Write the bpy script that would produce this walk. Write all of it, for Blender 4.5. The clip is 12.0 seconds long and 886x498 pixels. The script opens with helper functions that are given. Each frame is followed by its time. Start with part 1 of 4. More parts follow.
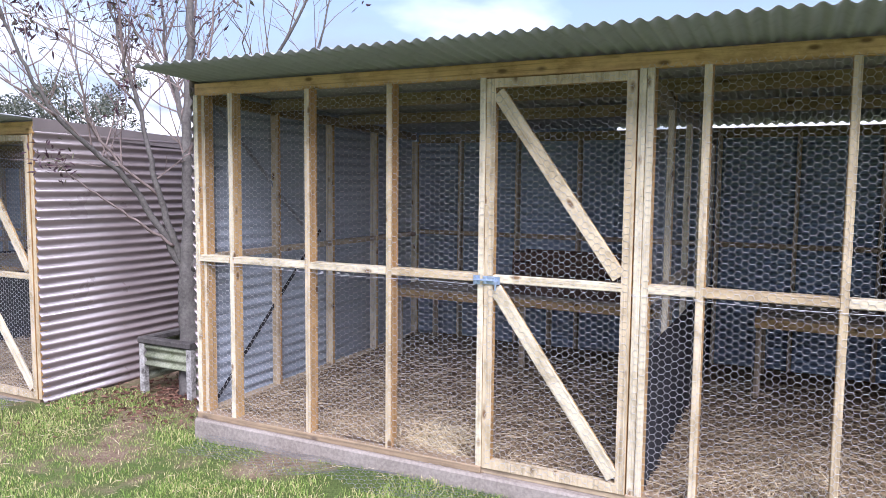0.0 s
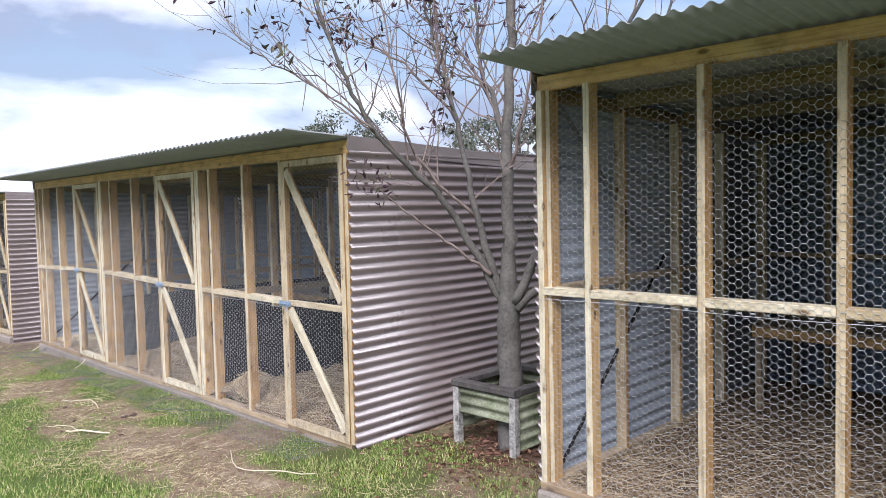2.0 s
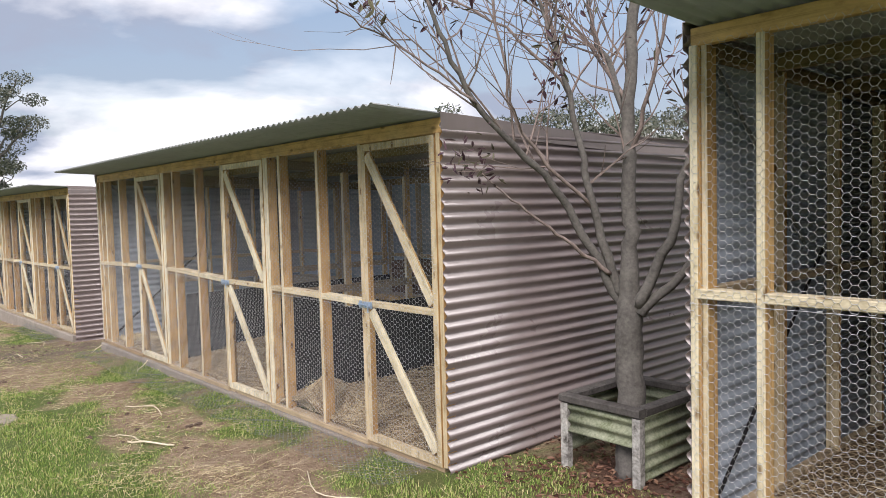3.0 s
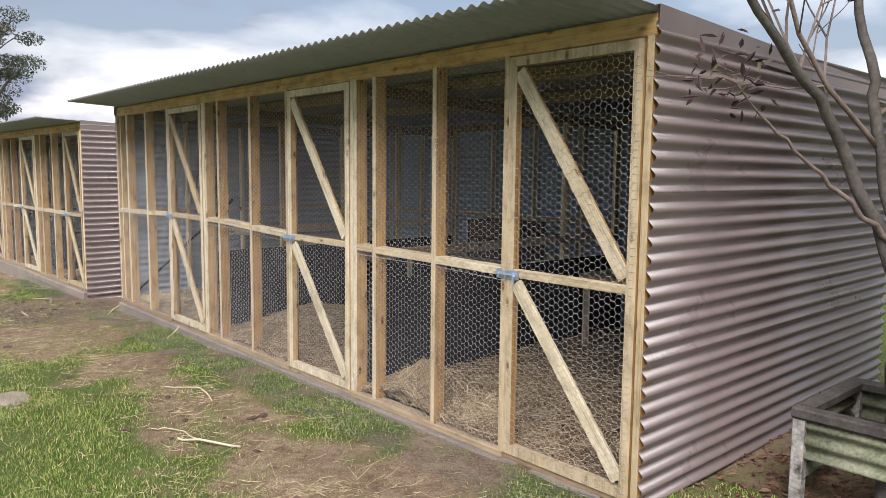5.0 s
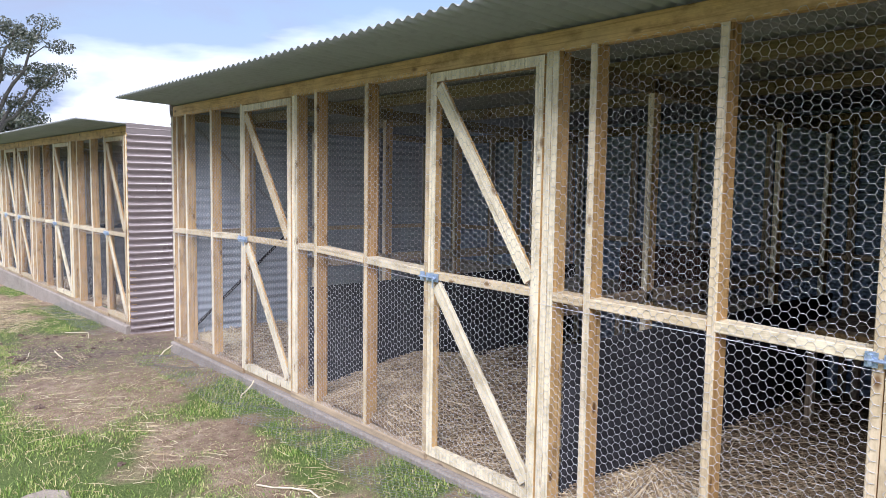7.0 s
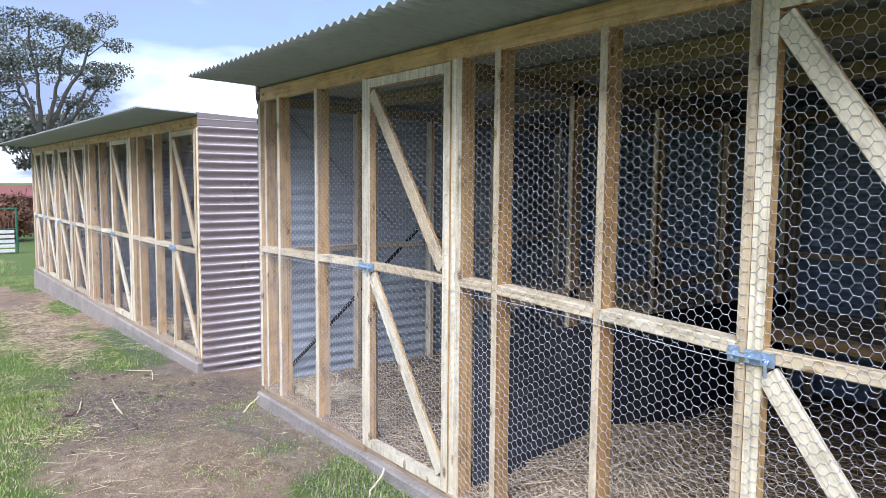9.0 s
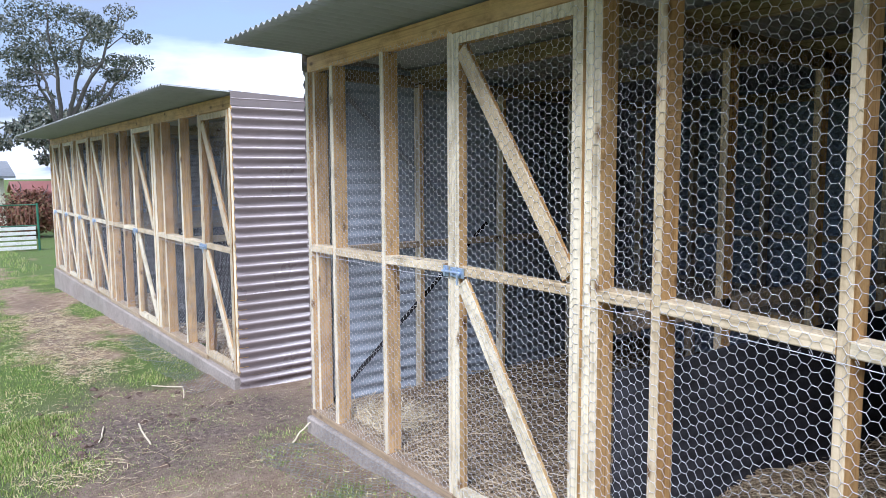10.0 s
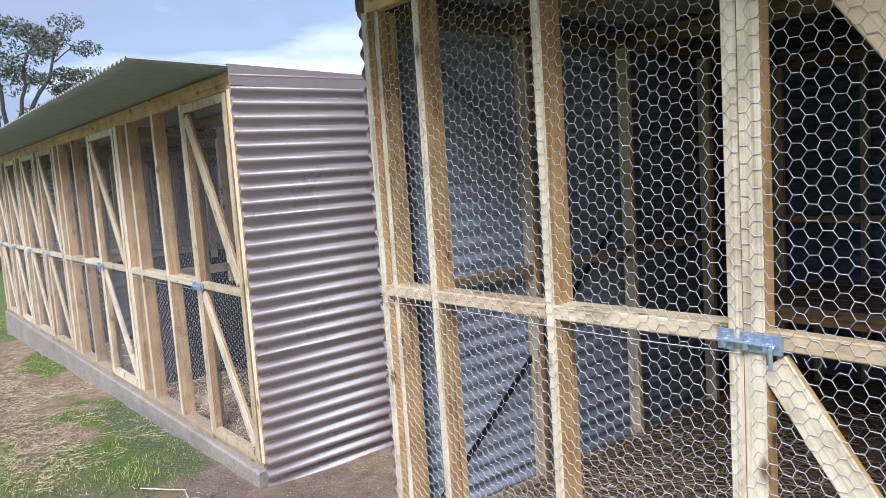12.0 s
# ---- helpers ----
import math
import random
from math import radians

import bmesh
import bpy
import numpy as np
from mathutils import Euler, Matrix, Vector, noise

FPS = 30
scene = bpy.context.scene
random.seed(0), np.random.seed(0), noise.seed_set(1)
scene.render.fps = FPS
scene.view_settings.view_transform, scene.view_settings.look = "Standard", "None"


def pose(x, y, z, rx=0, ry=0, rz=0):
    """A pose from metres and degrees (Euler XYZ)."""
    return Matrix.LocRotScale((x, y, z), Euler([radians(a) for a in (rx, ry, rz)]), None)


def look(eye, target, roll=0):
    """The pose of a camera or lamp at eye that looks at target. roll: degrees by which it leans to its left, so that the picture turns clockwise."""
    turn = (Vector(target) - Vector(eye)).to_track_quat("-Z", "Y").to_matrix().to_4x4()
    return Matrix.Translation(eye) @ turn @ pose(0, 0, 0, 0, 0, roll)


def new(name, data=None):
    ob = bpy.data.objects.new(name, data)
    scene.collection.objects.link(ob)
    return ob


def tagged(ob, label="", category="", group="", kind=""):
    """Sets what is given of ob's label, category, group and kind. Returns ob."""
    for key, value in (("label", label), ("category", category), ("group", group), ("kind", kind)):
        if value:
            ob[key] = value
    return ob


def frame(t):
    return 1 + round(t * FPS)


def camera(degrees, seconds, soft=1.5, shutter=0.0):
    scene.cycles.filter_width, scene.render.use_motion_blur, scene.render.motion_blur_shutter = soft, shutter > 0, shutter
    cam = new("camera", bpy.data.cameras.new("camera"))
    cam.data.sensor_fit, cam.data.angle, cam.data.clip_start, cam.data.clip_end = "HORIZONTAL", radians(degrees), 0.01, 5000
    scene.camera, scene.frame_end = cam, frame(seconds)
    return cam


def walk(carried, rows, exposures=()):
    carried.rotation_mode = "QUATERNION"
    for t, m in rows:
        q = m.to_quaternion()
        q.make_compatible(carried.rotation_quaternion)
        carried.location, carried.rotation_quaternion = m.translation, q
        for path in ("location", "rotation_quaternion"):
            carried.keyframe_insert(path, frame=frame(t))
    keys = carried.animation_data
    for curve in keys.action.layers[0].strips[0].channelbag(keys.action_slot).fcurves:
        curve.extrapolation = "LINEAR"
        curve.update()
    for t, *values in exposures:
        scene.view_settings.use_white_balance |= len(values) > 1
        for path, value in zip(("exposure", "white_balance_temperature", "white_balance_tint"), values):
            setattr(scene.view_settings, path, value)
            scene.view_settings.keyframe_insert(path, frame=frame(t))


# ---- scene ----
cam = camera(62.8, 12.0, soft=0.8)
PATH = [
    (0, (-0.024, -0.076, 1.767), (-0.906, 1.711, 1.593), 0.6),
    (0.5, (-0.307, 0.086, 1.749), (-1.368, 1.773, 1.589), 0.3),
    (1, (-0.598, 0.239, 1.742), (-1.815, 1.82, 1.6), -0.2),
    (1.5, (-0.94, 0.303, 1.722), (-2.263, 1.797, 1.596), -0.9),
    (2, (-1.281, 0.392, 1.712), (-2.686, 1.812, 1.607), -1.3),
    (2.5, (-1.63, 0.53, 1.681), (-3.092, 1.89, 1.574), -1.4),
    (3, (-2.012, 0.637, 1.666), (-3.513, 1.953, 1.556), -1.5),
    (4.8, (-3.42, 0.815, 1.508), (-4.921, 2.123, 1.317), 0.4),
    (5, (-3.611, 0.793, 1.537), (-5.094, 2.118, 1.327), 0.6),
    (5.5, (-4.064, 0.869, 1.536), (-5.535, 2.203, 1.295), 1.2),
    (6, (-4.546, 0.936, 1.561), (-6.013, 2.275, 1.326), 1.9),
    (6.5, (-5.0, 0.985, 1.56), (-6.489, 2.306, 1.363), 1.3),
    (7, (-5.434, 1.088, 1.532), (-6.955, 2.375, 1.357), 0.9),
    (7.2, (-5.624, 1.134, 1.537), (-7.156, 2.409, 1.372), 1.0),
    (8.8, (-7.099, 1.457, 1.564), (-8.694, 2.652, 1.398), 0.9),
    (9, (-7.289, 1.496, 1.561), (-8.889, 2.681, 1.379), 0.5),
    (9.5, (-7.75, 1.585, 1.546), (-9.365, 2.749, 1.347), 0.3),
    (10, (-8.221, 1.689, 1.524), (-9.85, 2.83, 1.316), -0.3),
    (10.5, (-8.693, 1.726, 1.535), (-10.346, 2.835, 1.336), -0.9),
    (11, (-9.169, 1.775, 1.572), (-10.824, 2.882, 1.38), -1.8),
    (11.5, (-9.605, 1.911, 1.575), (-11.249, 3.034, 1.387), -3.1),
    (12, (-9.972, 2.051, 1.515), (-11.551, 3.261, 1.304), -3.9),
]
EXPOSURES = [  # seconds, stops, kelvin, tint
    (0.0, 0.82, 5650, 24), (1.5, 0.63, 5700, 20), (2.5, 0.36, 6250, 15), (3.2, 0.26, 6500, 15), (5.0, 0.2, 6550, 15), (5.6, 0.38, 6050, 15),
    (6.5, 0.6, 5800, 18), (9.5, 0.63, 5400, 16), (12.0, 0.5, 5700, 15),
]
walk(cam, [(t, look(eye, target, roll)) for t, eye, target, roll in PATH], EXPOSURES)

# ---- world and sun ----
SUN_AZ, SUN_EL = radians(-32), radians(46)   # azimuth from -y towards +x
world = bpy.data.worlds.new("sky")
scene.world = world
world.use_nodes = True
wt = world.node_tree
wt.nodes.clear()


def wnode(kind, **kw):
    n = wt.nodes.new(kind)
    for k, v in kw.items():
        n.inputs[k].default_value = v
    return n


w_out = wnode("ShaderNodeOutputWorld")
w_sky = wnode("ShaderNodeTexSky")
w_sky.sky_type = "NISHITA"
w_sky.sun_disc = False
w_sky.sun_elevation = SUN_EL
w_sky.sun_rotation = radians(148)
w_sky.air_density = 1.2
w_sky.dust_density = 2.0
w_bg = wnode("ShaderNodeBackground", Strength=0.125)
w_cloud = wnode("ShaderNodeBackground", Strength=1.12)
w_mix = wnode("ShaderNodeMixShader")
w_tc = wnode("ShaderNodeTexCoord")
w_sep = wnode("ShaderNodeSeparateXYZ")
w_add = wnode("ShaderNodeMath")
w_add.operation = "ADD"
w_add.inputs[1].default_value = 0.22
w_div = wnode("ShaderNodeVectorMath")
w_div.operation = "DIVIDE"
w_comb = wnode("ShaderNodeCombineXYZ")
w_n1 = wnode("ShaderNodeTexNoise", Scale=1.15, Detail=7.0, Roughness=0.52, Distortion=0.35)
w_n2 = wnode("ShaderNodeTexNoise", Scale=0.85, Detail=7.0, Roughness=0.5, Distortion=0.3)
w_r1 = wnode("ShaderNodeValToRGB")
w_r1.color_ramp.elements[0].position, w_r1.color_ramp.elements[1].position = 0.37, 0.56
w_r2 = wnode("ShaderNodeValToRGB")
w_r2.color_ramp.elements[0].position, w_r2.color_ramp.elements[1].position = 0.42, 0.54
w_r2.color_ramp.elements[0].color = (1.0, 1.0, 1.0, 1)
w_r2.color_ramp.elements[1].color = (0.31, 0.36, 0.455, 1)
w_map = wnode("ShaderNodeMapping")
w_map.inputs["Location"].default_value = (3.1, 1.7, 0.4)
L = wt.links.new
L(w_tc.outputs["Generated"], w_sep.inputs[0])
L(w_sep.outputs["Z"], w_add.inputs[0])
L(w_add.outputs[0], w_comb.inputs[0])
L(w_add.outputs[0], w_comb.inputs[1])
L(w_add.outputs[0], w_comb.inputs[2])
L(w_tc.outputs["Generated"], w_div.inputs[0])
L(w_comb.outputs[0], w_div.inputs[1])
w_shift = wnode("ShaderNodeMapping")
w_shift.inputs["Location"].default_value = (1.6, 0.7, 2.2)
L(w_div.outputs[0], w_shift.inputs["Vector"])
L(w_shift.outputs[0], w_n1.inputs["Vector"])
L(w_div.outputs[0], w_map.inputs["Vector"])
L(w_map.outputs[0], w_n2.inputs["Vector"])
L(w_n1.outputs["Fac"], w_r1.inputs[0])
L(w_n2.outputs["Fac"], w_r2.inputs[0])
L(w_r2.outputs[0], w_cloud.inputs["Color"])
L(w_sky.outputs[0], w_bg.inputs["Color"])
w_r3 = wnode("ShaderNodeValToRGB")
w_r3.color_ramp.elements[0].position, w_r3.color_ramp.elements[1].position = 0.08, 0.38
w_r3.color_ramp.elements[0].color, w_r3.color_ramp.elements[1].color = (0.8, 0.8, 0.8, 1), (0, 0, 0, 1)
w_max = wnode("ShaderNodeMath")
w_max.operation = "MAXIMUM"
L(w_sep.outputs["Z"], w_r3.inputs[0])
L(w_r3.outputs[0], w_max.inputs[0])
L(w_r1.outputs[0], w_max.inputs[1])
L(w_max.outputs[0], w_mix.inputs[0])
L(w_bg.outputs[0], w_mix.inputs[1])
L(w_cloud.outputs[0], w_mix.inputs[2])
L(w_mix.outputs[0], w_out.inputs[0])

sun = new("sun", bpy.data.lights.new("sun", "SUN"))
sun.data.energy = 3.7
sun.data.angle = radians(34)
sun.data.color = (1.0, 0.975, 0.94)
sun_dir = Vector((math.cos(SUN_EL) * math.sin(-SUN_AZ), -math.cos(SUN_EL) * math.cos(SUN_AZ), math.sin(SUN_EL)))
sun.matrix_world = look(sun_dir * 60, (0, 0, 0))

# ---- materials ----


def material(name, rough=0.7, metal=0.0, spec=0.5):
    m = bpy.data.materials.new(name)
    m.use_nodes = True
    b = m.node_tree.nodes["Principled BSDF"]
    b.inputs["Roughness"].default_value = rough
    b.inputs["Metallic"].default_value = metal
    b.inputs["Specular IOR Level"].default_value = spec
    return m, m.node_tree, b


def node(t, kind, **kw):
    n = t.nodes.new(kind)
    for k, v in kw.items():
        n.inputs[k].default_value = v
    return n


def ramp(t, fac, stops):
    r = t.nodes.new("ShaderNodeValToRGB")
    e = r.color_ramp.elements
    while len(e) < len(stops):
        e.new(0.5)
    for el, (p, c) in zip(e, stops):
        el.position, el.color = p, (*c, 1)
    t.links.new(fac, r.inputs[0])
    return r.outputs[0]


def mix(t, fac, a, b, mode="MIX"):
    n = t.nodes.new("ShaderNodeMix")
    n.data_type, n.blend_type = "RGBA", mode
    for sock, v in ((n.inputs[0], fac), (n.inputs[6], a), (n.inputs[7], b)):
        if isinstance(v, bpy.types.NodeSocket):
            t.links.new(v, sock)
        elif isinstance(v, (int, float)):
            sock.default_value = v
        else:
            sock.default_value = (*v, 1)
    return n.outputs[2]


def coords(t, scale=(1, 1, 1), kind="Object", shift=True):
    tc = t.nodes.new("ShaderNodeTexCoord")
    mp = t.nodes.new("ShaderNodeMapping")
    mp.inputs["Scale"].default_value = scale
    t.links.new(tc.outputs[kind], mp.inputs["Vector"])
    if shift:
        oi = t.nodes.new("ShaderNodeObjectInfo")
        mu = t.nodes.new("ShaderNodeMath")
        mu.operation = "MULTIPLY"
        mu.inputs[1].default_value = 40.0
        t.links.new(oi.outputs["Random"], mu.inputs[0])
        t.links.new(mu.outputs[0], mp.inputs["Location"])
    return mp.outputs[0]


def noise_fac(t, vec, scale, detail=4.0, rough=0.55, dist=0.0):
    n = node(t, "ShaderNodeTexNoise", Scale=scale, Detail=detail, Roughness=rough, Distortion=dist)
    t.links.new(vec, n.inputs["Vector"])
    return n.outputs["Fac"]


def bump(t, b, height, strength=0.3, distance=0.01):
    n = node(t, "ShaderNodeBump", Strength=strength, Distance=distance)
    t.links.new(height, n.inputs["Height"])
    t.links.new(n.outputs[0], b.inputs["Normal"])


def simple(name, c1, c2, scale=6.0, fine=60.0, rough=0.7, metal=0.0, rel=0.2, spec=0.5, random_tint=0.0):
    m, t, b = material(name, rough, metal, spec)
    v = coords(t)
    big = noise_fac(t, v, scale)
    small = noise_fac(t, v, fine, 3)
    col = ramp(t, big, [(0.3, c1), (0.7, c2)])
    col = mix(t, 0.35, col, ramp(t, small, [(0.3, tuple(x * 0.6 for x in c1)), (0.7, tuple(min(1, x * 1.3) for x in c2))]))
    if random_tint:
        oi = t.nodes.new("ShaderNodeObjectInfo")
        col = mix(t, 1.0, col, ramp(t, oi.outputs["Random"], [(0, (1 - random_tint,) * 3), (1, (1 + random_tint,) * 3)]), "MULTIPLY")
    t.links.new(col, b.inputs["Base Color"])
    bump(t, b, small, rel, 0.004)
    return m


def timber(name, pale, deep, knot, grey=0.0):
    m, t, b = material(name, 0.62, 0, 0.35)
    v = coords(t, (26, 26, 1.6))
    grain = noise_fac(t, v, 1.6, 5, 0.6, 0.6)
    fine = noise_fac(t, coords(t, (160, 160, 5)), 1.0, 3, 0.6)
    col = ramp(t, grain, [(0.28, deep), (0.5, pale), (0.75, tuple(min(1, c * 1.12) for c in pale))])
    col = mix(t, 0.3, col, ramp(t, fine, [(0.3, deep), (0.65, pale)]))
    patch = noise_fac(t, coords(t, (1.3, 1.3, 1.3)), 2.0, 3)
    col = mix(t, ramp(t, patch, [(0.42, (0, 0, 0)), (0.72, (0.55, 0.55, 0.55))]), col, tuple(0.5 * a + 0.5 * g for a, g in zip(deep, (0.50, 0.42, 0.24))))
    vo = node(t, "ShaderNodeTexVoronoi", Scale=1.0)
    t.links.new(coords(t, (11, 11, 5.0)), vo.inputs["Vector"])
    col = mix(t, ramp(t, vo.outputs["Distance"], [(0.08, (0.95, 0.95, 0.95)), (0.19, (0, 0, 0))]), col, knot)
    streak = noise_fac(t, coords(t, (70, 70, 1.1)), 1.0, 4, 0.65, 0.3)
    col = mix(t, ramp(t, streak, [(0.53, (0, 0, 0)), (0.70, (0.75, 0.75, 0.75))]), col, tuple(0.58 * a for a in deep))
    blot = noise_fac(t, coords(t, (9, 9, 5)), 1.4, 5, 0.7)
    col = mix(t, 1.0, col, ramp(t, blot, [(0.34, (0.72, 0.69, 0.63)), (0.5, (1.03, 1.02, 1.0)), (0.68, (1.2, 1.2, 1.18))]), "MULTIPLY")
    oi = t.nodes.new("ShaderNodeObjectInfo")
    col = mix(t, 1.0, col, ramp(t, oi.outputs["Random"], [(0, (0.74, 0.66, 0.56)), (0.35, (0.95, 0.90, 0.84)), (0.6, (1, 1, 1)), (1, (1.12, 1.12, 1.10))]), "MULTIPLY")
    if grey:
        col = mix(t, grey, col, (0.33, 0.30, 0.27))
    t.links.new(col, b.inputs["Base Color"])
    bump(t, b, fine, 0.25, 0.002)
    return m


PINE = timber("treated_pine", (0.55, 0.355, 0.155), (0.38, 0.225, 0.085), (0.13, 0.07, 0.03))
# bleached tone plus the light on front and top faces, put into the colour
PINE_FACE = timber("bleached_and_lit_pine", (0.62, 0.55, 0.41), (0.48, 0.405, 0.27), (0.17, 0.10, 0.045))
# weathered on sills and soles; inside the pens its darker tone paints in shade
PINE_DULL = timber("weathered_and_shaded_pine", (0.38, 0.285, 0.175), (0.25, 0.18, 0.105), (0.10, 0.06, 0.035), 0.2)


def painted_steel(name, c, dirt, rough=0.42, spec=0.5):
    m, t, b = material(name, rough, 0.0, spec)
    v = coords(t, (1, 1, 1), shift=False)
    big = noise_fac(t, v, 1.4, 5, 0.6)
    streak = noise_fac(t, coords(t, (9, 9, 0.9), shift=False), 1.5, 4)
    col = ramp(t, big, [(0.3, tuple(x * 0.9 for x in c)), (0.7, tuple(x * 1.08 for x in c))])
    col = mix(t, ramp(t, streak, [(0.5, (0, 0, 0)), (0.8, (0.4, 0.4, 0.4))]), col, dirt)
    t.links.new(col, b.inputs["Base Color"])
    fine = noise_fac(t, v, 140, 2)
    t.links.new(ramp(t, big, [(0.2, (rough - 0.08,) * 3), (0.8, (rough + 0.14,) * 3)]), b.inputs["Roughness"])
    bump(t, b, fine, 0.04, 0.002)
    return m


TAUPE = painted_steel("taupe_sheet_steel", (0.202, 0.162, 0.154), (0.15, 0.118, 0.10), 0.29, 0.58)
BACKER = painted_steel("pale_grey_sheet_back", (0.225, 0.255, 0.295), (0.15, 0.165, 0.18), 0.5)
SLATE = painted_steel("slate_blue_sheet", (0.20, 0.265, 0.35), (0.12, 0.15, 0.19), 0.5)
ROOFING = painted_steel("grey_green_roof_steel", (0.27, 0.28, 0.277), (0.15, 0.153, 0.145), 0.5)
FLASH = painted_steel("taupe_flashing", (0.27, 0.225, 0.21), (0.22, 0.18, 0.15), 0.5)
GALV = simple("galvanised_wire", (0.38, 0.385, 0.39), (0.52, 0.525, 0.53), 30, 200, 0.5, 0.1, 0.05)
GALV_DULL = simple("dull_wire", (0.16, 0.165, 0.18), (0.28, 0.29, 0.31), 30, 200, 0.6, 0.3, 0.05)
ZINC = simple("zinc_plated_steel", (0.34, 0.44, 0.60), (0.50, 0.58, 0.70), 18, 120, 0.35, 0.7, 0.1)
CONCRETE = simple("rough_concrete", (0.215, 0.183, 0.152), (0.325, 0.285, 0.245), 4, 55, 0.9, 0, 0.6, 0.2)
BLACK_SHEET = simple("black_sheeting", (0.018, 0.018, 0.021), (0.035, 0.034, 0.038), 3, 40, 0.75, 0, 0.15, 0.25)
CRATE = simple("stained_crate_wood", (0.075, 0.042, 0.03), (0.13, 0.07, 0.048), 5, 60, 0.7, 0, 0.3)
# same pine darkened: the shade under the roof is put into its colour
PURLIN = timber("shaded_roof_pine", (0.23, 0.175, 0.11), (0.15, 0.11, 0.065), (0.08, 0.05, 0.025))
BARK = simple("grey_smooth_bark", (0.08, 0.072, 0.066), (0.175, 0.16, 0.143), 7, 45, 0.85, 0, 0.7, 0.2)
TWIG = simple("twig_bark", (0.15, 0.115, 0.10), (0.28, 0.22, 0.195), 9, 60, 0.85, 0, 0.4, 0.2)
MOSSY = simple("mossy_painted_steel", (0.10, 0.12, 0.055), (0.33, 0.34, 0.25), 9, 70, 0.75, 0, 0.5, 0.3)
OLD_WOOD = simple("dark_weathered_wood", (0.045, 0.040, 0.037), (0.11, 0.10, 0.092), 9, 60, 0.85, 0, 0.5, 0.2)
PEELING = simple("peeling_white_paint", (0.05, 0.042, 0.035), (0.55, 0.53, 0.49), 16, 60, 0.8, 0, 0.5, 0.2)


def leafy(name, stops, rough=0.6):
    m, t, b = material(name, rough, 0, 0.3)
    g = t.nodes.new("ShaderNodeNewGeometry")
    col = ramp(t, g.outputs["Random Per Island"], stops)
    t.links.new(col, b.inputs["Base Color"])
    return m


GRASS = leafy("grass_blades", [(0.0, (0.10, 0.175, 0.03)), (0.4, (0.20, 0.30, 0.06)), (0.7, (0.33, 0.40, 0.11)), (0.85, (0.46, 0.42, 0.19)), (1.0, (0.60, 0.51, 0.28))])
STRAW = leafy("dry_straw", [(0.0, (0.34, 0.25, 0.13)), (0.5, (0.55, 0.44, 0.26)), (1.0, (0.74, 0.65, 0.44))], 0.55)
BEDDING_STRAW = leafy("old_straw", [(0.0, (0.16, 0.11, 0.065)), (0.5, (0.32, 0.235, 0.14)), (0.85, (0.48, 0.38, 0.24)), (1.0, (0.64, 0.53, 0.35))], 0.6)
LITTER = leafy("fallen_leaves", [(0.0, (0.07, 0.03, 0.022)), (0.5, (0.15, 0.07, 0.045)), (1.0, (0.24, 0.14, 0.09))])
PURPLE = leafy("purple_green_leaves", [(0.0, (0.045, 0.022, 0.032)), (0.6, (0.085, 0.045, 0.055)), (0.85, (0.09, 0.085, 0.05)), (1.0, (0.13, 0.12, 0.07))])
GUM = leafy("gum_leaves", [(0.0, (0.055, 0.066, 0.052)), (0.5, (0.11, 0.125, 0.095)), (0.8, (0.17, 0.165, 0.12)), (1.0, (0.27, 0.285, 0.26))])
RED_BUSH = leafy("red_bush_leaves", [(0.0, (0.14, 0.05, 0.035)), (0.5, (0.22, 0.09, 0.055)), (1.0, (0.20, 0.15, 0.07))])

GROUND, gt, gb = material("soil_and_turf", 0.92, 0, 0.15)
ga = node(gt, "ShaderNodeAttribute")
ga.attribute_name = "turf"
gl = node(gt, "ShaderNodeAttribute")
gl.attribute_name = "litter"
gv = coords(gt, (1, 1, 1), shift=False)
g_big, g_mid, g_fine = noise_fac(gt, gv, 1.1, 5), noise_fac(gt, gv, 9, 5, 0.65), noise_fac(gt, gv, 70, 4, 0.7)
soil = ramp(gt, g_mid, [(0.3, (0.18, 0.117, 0.082)), (0.5, (0.32, 0.232, 0.16)), (0.75, (0.47, 0.375, 0.27))])
soil = mix(gt, ramp(gt, g_big, [(0.42, (0, 0, 0)), (0.62, (0.45, 0.45, 0.45))]), soil, (0.135, 0.085, 0.06))
g_lump = noise_fac(gt, gv, 26, 4, 0.6)
soil = mix(gt, ramp(gt, g_lump, [(0.50, (0, 0, 0)), (0.64, (0.5, 0.5, 0.5))]), soil, (0.13, 0.08, 0.055))
soil = mix(gt, ramp(gt, g_fine, [(0.52, (0, 0, 0)), (0.68, (0.6, 0.6, 0.6))]), soil, (0.42, 0.34, 0.22))
turf = ramp(gt, g_fine, [(0.25, (0.05, 0.07, 0.02)), (0.5, (0.105, 0.14, 0.042)), (0.8, (0.22, 0.23, 0.09))])
turf = mix(gt, ramp(gt, g_big, [(0.4, (0, 0, 0)), (0.7, (0.5, 0.5, 0.5))]), turf, (0.10, 0.175, 0.035))
edge = node(gt, "ShaderNodeMath")
edge.operation = "MULTIPLY_ADD"
edge.inputs[1].default_value = 0.7
gt.links.new(g_mid, edge.inputs[0])
gt.links.new(ga.outputs["Fac"], edge.inputs[2])
gcol = mix(gt, ramp(gt, edge.outputs[0], [(0.55, (0, 0, 0)), (0.95, (1, 1, 1))]), soil, turf)
gcol = mix(gt, gl.outputs["Fac"], gcol, ramp(gt, g_fine, [(0.3, (0.055, 0.028, 0.02)), (0.7, (0.15, 0.085, 0.06))]))
gm = node(gt, "ShaderNodeAttribute")
gm.attribute_name = "mud"
